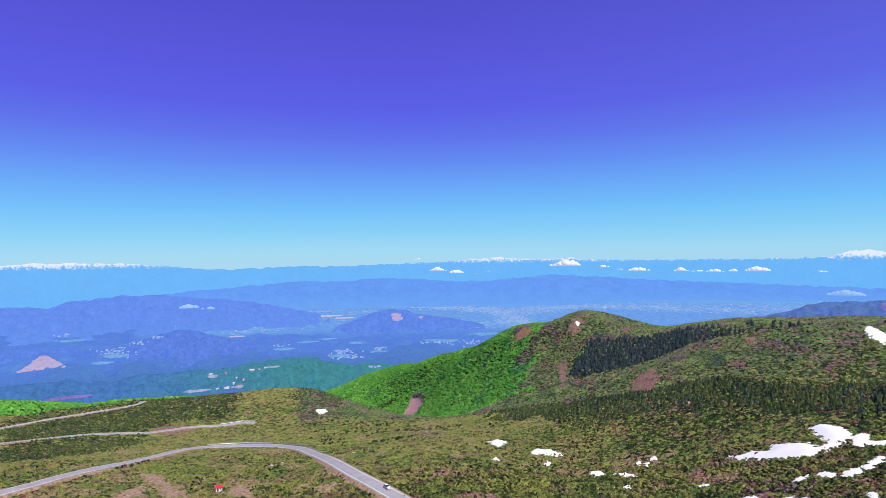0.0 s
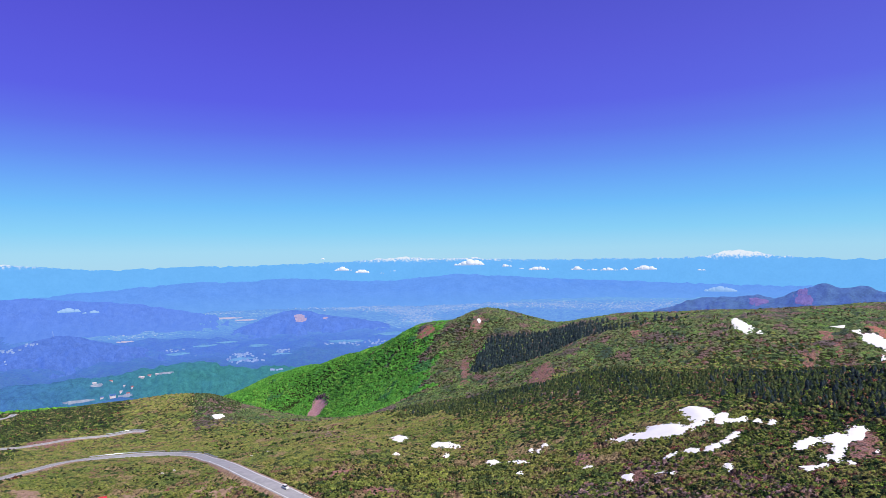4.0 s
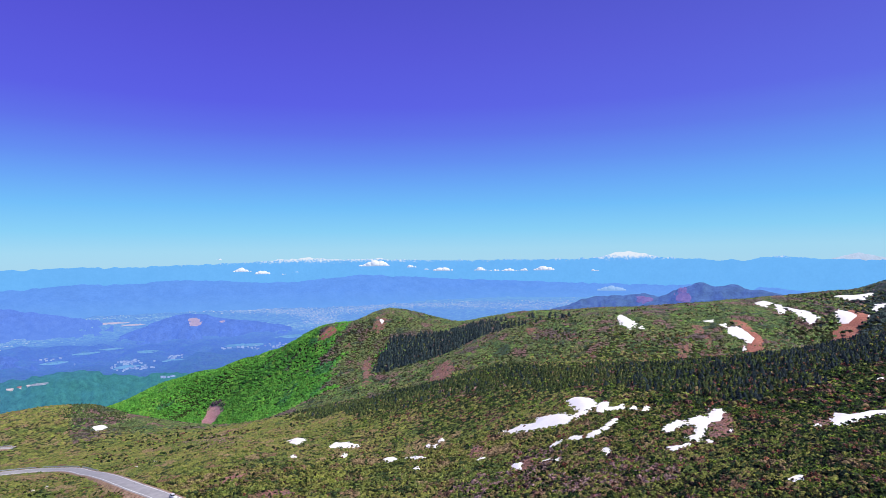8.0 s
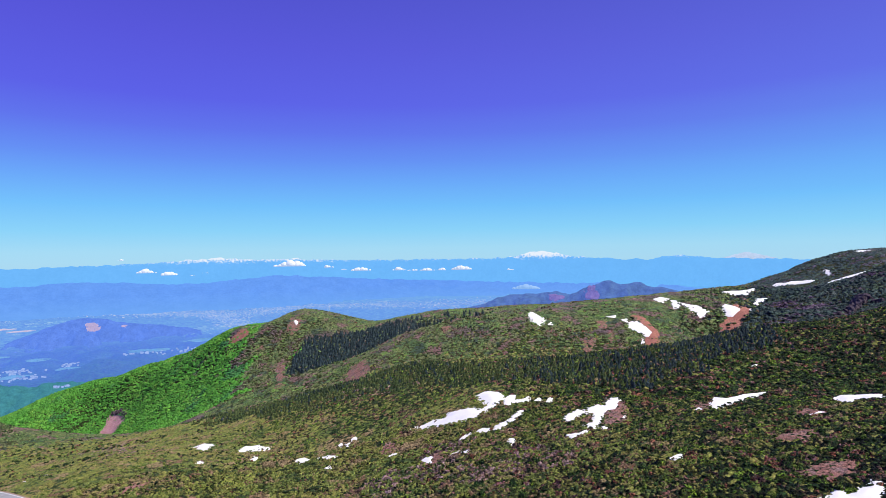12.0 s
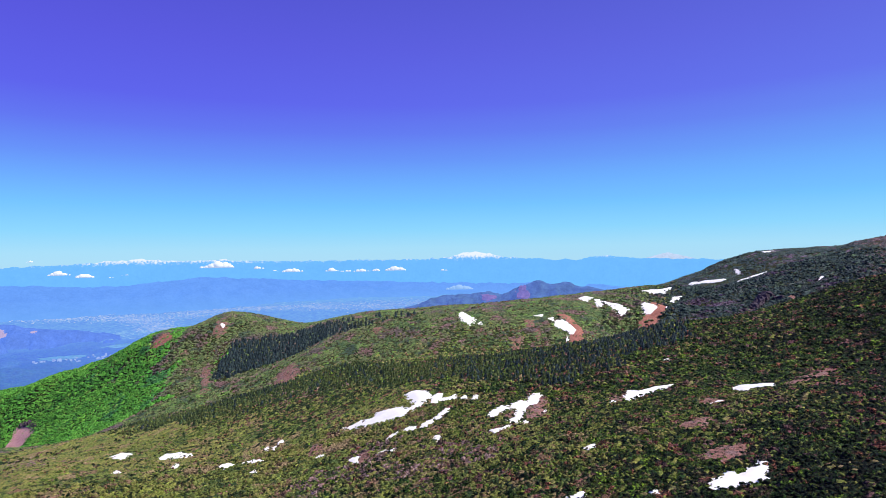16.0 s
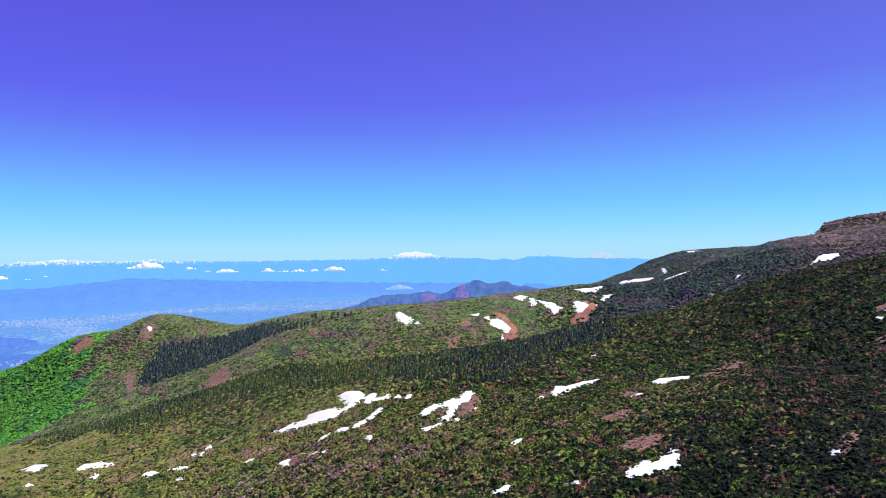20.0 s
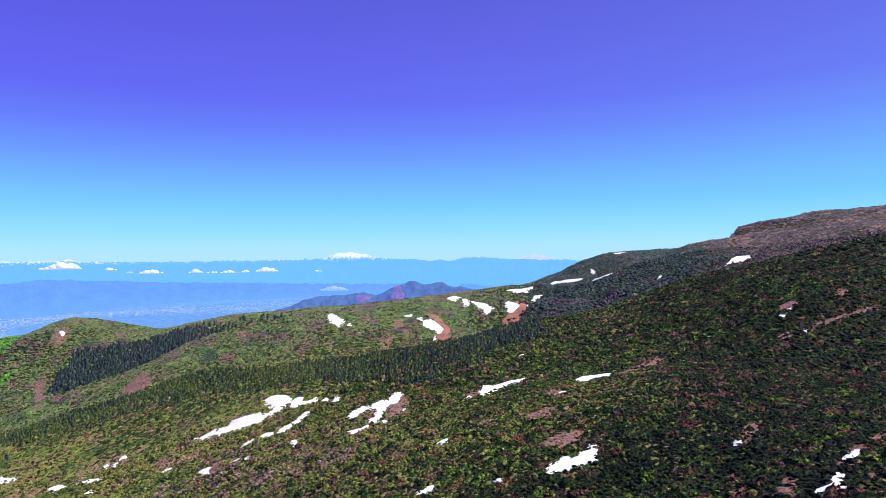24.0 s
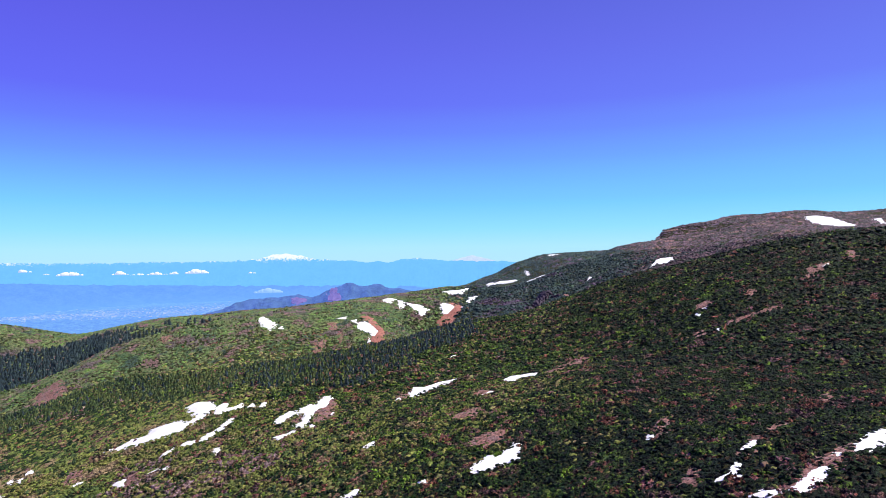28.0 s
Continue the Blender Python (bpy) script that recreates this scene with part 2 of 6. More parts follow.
k.base(k.mix(k.ramp(k.noise(0.25, 5, 0.6), [(0.45, (0, 0, 0)), (0.8, (0.35, 0.35, 0.35))]), (0.87, 0.86, 0.84), (0.68, 0.62, 0.58))).bump(k.noise(0.5, 4), 0.25, 0.5)
m_snow = k.m

k = Mat("red_soil", 0.95, 0.1)
k.base(k.mix(k.ramp(k.noise(0.9, 5, 0.7), [(0.35, (0, 0, 0)), (0.7, (1, 1, 1))]), k.ramp(k.noise(0.06, 4, 0.6), [(0.35, (0.40, 0.16, 0.12)), (0.55, (0.52, 0.22, 0.15)), (0.7, (0.46, 0.26, 0.24))]), (0.17, 0.075, 0.06))).bump(k.noise(0.8, 6, 0.7), 0.9, 0.8)
m_soil = k.m
k = Mat("brown_soil", 0.95, 0.1)
earth = k.ramp(k.noise(0.22, 5, 0.7), [(0.35, (0.20, 0.11, 0.10)), (0.5, (0.42, 0.20, 0.16)), (0.6, (0.32, 0.20, 0.20)), (0.72, (0.18, 0.15, 0.08))])
k.base(k.mix(k.ramp(k.noise(1.3, 6, 0.75), [(0.38, (1, 1, 1)), (0.55, (0, 0, 0))]), earth, (0.03, 0.035, 0.016))).bump(k.noise(0.8, 6, 0.7), 1.0, 1.0)
m_brown = k.m
k = Mat("pale_soil", 0.95, 0.1)
k.base(k.mix(k.ramp(k.noise(0.7, 5, 0.7), [(0.35, (0, 0, 0)), (0.65, (1, 1, 1))]), (0.46, 0.31, 0.22), (0.17, 0.11, 0.07))).bump(k.noise(0.8, 6, 0.7), 0.9, 0.6)
m_pale = k.m
k = Mat("pink_scree", 0.95, 0.1)
k.base(k.mix(k.ramp(k.noise(0.35, 6, 0.7), [(0.35, (0, 0, 0)), (0.62, (1, 1, 1))]), (0.76, 0.44, 0.42), (0.48, 0.22, 0.20))).bump(k.noise(0.5, 6, 0.7), 0.9, 0.8)
m_slide = k.m
k = Mat("worn_asphalt", 0.85, 0.3)
k.base(k.mix(k.ramp(k.noise(0.4, 5, 0.6), [(0.35, (0, 0, 0)), (0.7, (1, 1, 1))]), (0.27, 0.27, 0.275), (0.37, 0.365, 0.36))).bump(k.noise(6, 3), 0.2, 0.03)
m_asphalt = k.m
m_line = Mat("road_paint", 0.7).base((0.75, 0.75, 0.74)).m
m_steel = Mat("galvanised_steel", 0.45, 0.5).base((0.42, 0.48, 0.54)).m
m_steel.node_tree.nodes["Principled BSDF"].inputs["Metallic"].default_value = 0.6


# ---- landform ----
Z0 = 400.0
LANDFORMS = {
    "heath": [(29.5, 160, -69.6), (88.0, 126, -41.7), (65.4, 150, -54.6), (50.8, 165, -56.5), (26.2, 200, -73.2), (13.2, 235, -83.7), (-2.6, 255, -83.8), (3.8, 290, -90.3), (31.8, 243, -61.5), (42.6, 222, -60.3), (53.4, 230, -55.6), (63.0, 245, -52.1), (68.3, 235, -44.8), (-0.6, 330, -98.8), (4.9, 400, -109.1), (10.2, 430, -109.4), (97.8, 124, -38.3), (87.3, 199, -41.0), (88.9, 280, -34.5), (71.7, 272, -48.7)],
    "roads": [(-12.7, 340, -106.5), (-20.4, 245, -89.2), (-19.1, 492, -128.8), (-13.4, 600, -129.2), (-19.5, 600, -131.1), (-28.3, 744, -155.8), (-38.1, 960, -180.2), (-38.1, 270, -83.2), (-38.1, 432, -106.3), (-38.1, 600, -133.1), (-9.2, 560, -136.5), (-6.3, 470, -128.0), (-32.5, 384, -104.8), (-26.2, 348, -102.3), (-28.3, 930, -214.3), (-13.4, 730, -177.6), (-38.1, 1150, -239.5), (-8.2, 680, -204.1)],
    "swell": [(4.7, 418, -110.1), (12.0, 409, -99.3), (24.5, 391, -74.0), (41.6, 384, -65.4), (53.4, 396, -51.1), (51.6, 316, -54.8), (31.4, 302, -65.9), (11.9, 454, -117.2), (24.3, 446, -94.0), (41.4, 439, -83.0)],
    "hill": [(-4.1, 850, -206.8), (-11.3, 1100, -238.2), (-8.6, 1060, -208.9), (-5.9, 1000, -184.5), (-3.2, 920, -163.0), (-0.5, 850, -144.8), (2.3, 800, -118.3), (5.0, 745, -93.3), (6.6, 720, -82.6), (8.7, 720, -81.2), (10.4, 700, -70.9), (12.2, 690, -65.3), (15.5, 690, -69.9), (19.9, 700, -79.2), (25.0, 650, -66.0), (-0.5, 700, -163.2), (4.9, 590, -126.4), (9.3, 620, -97.2), (13.4, 520, -109.5), (17.4, 560, -95.8), (12.2, 950, -130.4), (2.8, 1000, -200.1), (19.9, 950, -137.1), (24.9, 900, -116.9), (-6.0, 1300, -287.9), (0.6, 740, -150.1), (3.9, 690, -120.4), (6.6, 655, -99.9), (2.2, 590, -147.7), (-1.6, 680, -176.4), (-6.0, 920, -212.5), (10.4, 790, -91.1), (13.5, 790, -89.2), (6.6, 850, -121.6), (17.0, 820, -96.1), (14.5, 600, -87.4), (-1.6, 1050, -209.5)],
    "scarps": [(19.5, 510, -86.6), (30.6, 502, -74.0), (45.6, 500, -66.7), (34.8, 523, -59.7), (51.2, 516, -70.5), (52.0, 567, -53.2), (47.4, 635, -49.1), (33.2, 592, -57.4), (43.5, 664, -50.8), (48.6, 716, -47.3), (24.9, 591, -63.7), (32.9, 842, -114.6), (43.2, 894, -98.0), (47.9, 945, -84.7)],
    "slope": [(53.4, 404, -50.4), (57.1, 407, -46.0), (60.0, 430, -45.1), (63.1, 436, -38.1), (65.5, 434, -31.2), (68.1, 434, -23.8), (70.8, 436, -19.0), (73.5, 443, -14.1), (76.7, 455, -6.6), (80.1, 470, -0.2), (82.9, 485, 4.6), (85.1, 500, 8.2), (87.7, 512, 11.8),
              (79.9, 346, -23.0), (87.4, 390, -12.4), (65.5, 329, -48.0)],
    "gully": [(59.4, 520, -57.4), (62.4, 540, -52.1), (64.7, 560, -46.8), (67.1, 590, -37.5), (69.7, 620, -29.1), (72.3, 660, -19.6), (75.5, 690, -6.6), (78.9, 720, 3.3), (81.8, 750, 11.1), (85.9, 740, 15.4)],
    "spur": [(56.1, 560, -52.7), (58.7, 680, -41.7), (62.0, 760, -27.3), (63.8, 840, -20.0), (66.3, 950, -4.4), (67.7, 1000, 0.6), (70.0, 1030, 12.2), (55.8, 620, -58.3), (58.4, 780, -55.2), (61.7, 880, -39.8), (63.5, 960, -29.0), (66.1, 1060, -10.7)],
    "summit": [(50.6, 852, -56.8), (52.1, 735, -44.6), (54.2, 760, -42.7), (51.2, 1250, -78.9), (54.0, 1250, -62.6), (55.4, 1250, -50.9), (56.7, 1250, -33.2), (58.6, 1250, -14.6), (60.5, 1250, -3.1), (61.8, 1250, -1.1), (66.0, 1230, -3.3), (71.4, 1110, 15.5), (72.8, 1120, 24.2), (74.6, 1130, 36.2), (76.9, 1140, 53.8), (78.4, 1160, 60.3), (81.0, 1170, 60.6), (83.4, 1180, 59.8), (87.3, 1190, 59.8),
               (84.2, 1009, 36.0), (75.0, 854, 11.2), (81.6, 827, 20.3), (60.4, 1696, -60.0), (78.5, 1806, 33.2), (86.8, 1910, 28.2)],
    "round": [(-100.0, 60, -78.0), (180.0, 60, -60.0), (40.0, 60, -70.0), (0.0, 60, -76.0), (120.0, 300, -30.0), (170.0, 300, -40.0), (-80.0, 300, -85.0), (-140.0, 300, -70.0), (130.0, 900, 20.0), (170.0, 900, -40.0), (-80.0, 900, -150.0), (-150.0, 900, -100.0), (120.0, 2000, -60.0), (-60.0, 2000, -380.0), (170.0, 2000, -150.0)],
}
CONTROL = np.array([p for group in LANDFORMS.values() for p in group], float)


def chart(b, d):
    return np.stack([np.radians(b), 0.8 * np.log(d)], -1)


def thin_plate(r2):
    return np.where(r2 > 1e-12, r2 * np.log(np.maximum(r2, 1e-12)), 0)


NODES, NN = chart(CONTROL[:, 0], CONTROL[:, 1]), len(CONTROL)
_a = np.zeros((NN + 3, NN + 3))
_a[:NN, :NN] = thin_plate(((NODES[:, None] - NODES[None]) ** 2).sum(-1)) + 1e-4 * np.eye(NN)
_a[:NN, NN], _a[:NN, NN + 1:] = 1, NODES
_a[NN:, :NN] = _a[:NN, NN:].T
WEIGHTS = np.linalg.solve(_a, np.r_[CONTROL[:, 2] / CONTROL[:, 1], 0, 0, 0])


def lattice(ix, iy, seed):
    n = (ix * 374761393 + iy * 668265263 + seed * 974711) & 0x7FFFFFFF
    n = ((n ^ (n >> 13)) * 1274126177) & 0x7FFFFFFF
    return ((n ^ (n >> 16)) & 0xFFFF) / 65535.0


def vnoise(x, y, seed=0):
    """Smooth value noise from -1 to 1, cell size 1."""
    ix, iy = np.floor(x).astype(np.int64), np.floor(y).astype(np.int64)
    fx, fy = x - ix, y - iy
    fx, fy = fx * fx * (3 - 2 * fx), fy * fy * (3 - 2 * fy)
    a, b = lattice(ix, iy, seed), lattice(ix + 1, iy, seed)
    c, d = lattice(ix, iy + 1, seed), lattice(ix + 1, iy + 1, seed)
    return 2 * ((a * (1 - fx) + b * fx) * (1 - fy) + (c * (1 - fx) + d * fx) * fy) - 1


def fbm(x, y, size, octaves=4, seed=0, gain=0.5):
    out, amp = 0, 1.0
    for i in range(octaves):
        out = out + amp * vnoise(x / size * 2 ** i, y / size * 2 ** i, seed + i)
        amp *= gain
    return out


FLOOR_D, FLOOR_EL = [1400, 1700, 2200, 2800, 3400, 4100, 4950], [-15, -13.5, -10.5, -8.0, -5.9, -4.3, -3.4]


def step01(v):
    v = np.clip(v, 0, 1)
    return v * v * (3 - 2 * v)


def plate(b, d):
    """The smooth surface through the landform's points: height over distance."""
    q, out = chart(b, d), np.empty(len(d))
    for i in range(0, len(d), 8192):
        p = q[i:i + 8192]
        k2 = thin_plate((p[:, :1] - NODES[None, :, 0]) ** 2 + (p[:, 1:] - NODES[None, :, 1]) ** 2)
        out[i:i + 8192] = (k2 * WEIGHTS[:NN]).sum(1) + WEIGHTS[NN] + p[:, 0] * WEIGHTS[NN + 1] + p[:, 1] * WEIGHTS[NN + 2]
    return out


def height(x, y):
    """The ground's height at any place of the plan."""
    x, y = np.asarray(x, float), np.asarray(y, float)
    shape = x.shape
    x, y = x.ravel(), y.ravel()
    d, b = np.maximum(np.hypot(x, y), 40), np.degrees(np.arctan2(x, y))
    turn = np.where(b < -150, b + 360, b)
    z = plate(turn, d)
    back = turn > 180      # behind the path the two ends of the surface run into one another
    if back.any():
        w = step01((turn[back] - 180) / 30)
        z[back] = z[back] * (1 - w) + plate(turn[back] - 360, d[back]) * w
    z *= d
    near = step01((np.hypot(x, y) - 8) / 72)
    z = z * near - 58 * (1 - near)
    f = np.clip((d - 1450) / 500, 0, 1)
    f = f * f * (3 - 2 * f)
    z = z * (1 - f) + f * d * np.tan(np.radians(np.interp(d, FLOOR_D, FLOOR_EL)))
    rough = np.clip((d - 60) / 300, 0.15, 3)
    z = z + rough * (0.9 * fbm(x, y, 60, 3, 5)) + np.clip((d - 500) / 400, 0, 1) * 5 * (np.abs(fbm(x, y, 170, 3, 9)) - 0.45)
    # the summit's western cliff
    bd = np.degrees(np.arctan2(x, y))
    z = z + 19 * step01((bd - 70.2 + 0.2 * vnoise(d / 30, bd, 4)) / 1.3) * (1 - step01((bd - 71.6) / 8)) * step01((d - 1020) / 60) * (1 - step01((d - 1180) / 150))
    return (z + Z0).reshape(shape)


def mesh_object(name, verts, faces, material, smooth=True, parent=None):
    """One mesh object from arrays; faces: an (n, 3) or (n, 4) array."""
    verts, faces = np.asarray(verts, np.float32), np.asarray(faces, np.int32)
    me = bpy.data.meshes.new(name)
    n, w = faces.shape
    me.vertices.add(len(verts))
    me.vertices.foreach_set("co", verts.ravel())
    me.loops.add(n * w)
    me.loops.foreach_set("vertex_index", faces.ravel())
    me.polygons.add(n)
    me.polygons.foreach_set("loop_start", np.arange(0, n * w, w, dtype=np.int32))
    me.polygons.foreach_set("use_smooth", np.full(n, smooth))
    me.update(calc_edges=True)
    me.materials.append(material)
    ob = new(name, me)
    if parent:
        ob.parent = parent
    return ob


def grid_faces(rows, cols, wrap=False):
    r, c = np.meshgrid(np.arange(rows - 1), np.arange(cols if wrap else cols - 1), indexing="ij")
    a, b = r * cols + c, r * cols + (c + 1) % cols
    return np.stack([a, b, b + cols, a + cols], -1).reshape(-1, 4)


bearings = np.radians(np.r_[np.arange(-45, 95, 0.36), np.arange(97, 313, 4.0)])
radii = np.r_[0.02, 3.0, np.exp(np.linspace(np.log(8), np.log(4950), 250))]
rr, bb = np.meshgrid(radii, bearings, indexing="ij")
gx, gy = rr * np.sin(bb), rr * np.cos(bb)
gz = height(gx, gy)
ground = mesh_object("ground", np.stack([gx, gy, gz], -1).reshape(-1, 3), grid_faces(len(radii), len(bearings), True)[:, ::-1], m_ground)
tagged(ground, "open volcanic mountain slope of brown and olive heath", "ground", kind="structure")


def inside(poly, x, y):
    poly = np.asarray(poly, float)
    hit = np.zeros(x.shape, bool)
    for (x0, y0), (x1, y1) in zip(poly, np.roll(poly, -1, 0)):
        if y0 != y1:
            hit ^= ((y0 > y) != (y1 > y)) & (x < (x1 - x0) * (y - y0) / (y1 - y0) + x0)
    return hit


def rim(poly, x, y):
    """Signed distance to an outline, positive inside."""
    poly = np.asarray(poly, float)
    best = np.full(x.shape, 1e9)
    for (x0, y0), (x1, y1) in zip(poly, np.roll(poly, -1, 0)):
        dx, dy = x1 - x0, y1 - y0
        s = np.clip(((x - x0) * dx + (y - y0) * dy) / (dx * dx + dy * dy + 1e-9), 0, 1)
        best = np.minimum(best, np.hypot(x - x0 - s * dx, y - y0 - s * dy))
    return np.where(inside(poly, x, y), best, -best)


BARE = []      # (outline, share of bushes missing) of all places where few or no bushes grow


def sheet(name, poly, material, thick, ragged, lift=0.0, cells=30):
    """A sheet of snow or bare soil lying on the slope, thickest inside, its ragged rim running out into the ground."""
    p = np.asarray(poly, float)
    lo, hi = p.min(0), p.max(0)
    size = max(hi - lo)
    step = np.clip(size / cells, 0.35, 4.0)
    lo, hi = lo - 2 * step - ragged, hi + 2 * step + ragged
    nx, ny = int((hi[0] - lo[0]) / step) + 2, int((hi[1] - lo[1]) / step) + 2
    x, y = np.meshgrid(lo[0] + step * np.arange(nx), lo[1] + step * np.arange(ny), indexing="ij")
    sd = rim(p, x, y) + ragged * fbm(x, y, 4 * step, 3, 31)
    z = height(x, y) + lift + np.clip(sd, -1.6 * step, 3) * thick
    quads = grid_faces(nx, ny)
    keep = (sd.ravel()[quads] > -step * 1.2).any(1)
    quads = quads[keep]
    used, back = np.unique(quads, return_inverse=True)
    v = np.stack([x, y, z], -1).reshape(-1, 3)[used]
    base = v.mean(0)
    ob = mesh_object(name, v - base, back.reshape(-1, 4), material)
    ob.location = base
    BARE.append((p.mean(0) + (p - p.mean(0)) * np.array([1.2, 1.0]) if material is m_slide else p if material is not m_snow else p.mean(0) + (p - p.mean(0)) * (1 + 0.4 / (size + 3)), 1.0 if material is m_snow else 0.6 if material is m_brown else 0.55 if material is m_pale else 0.85))
    return ob

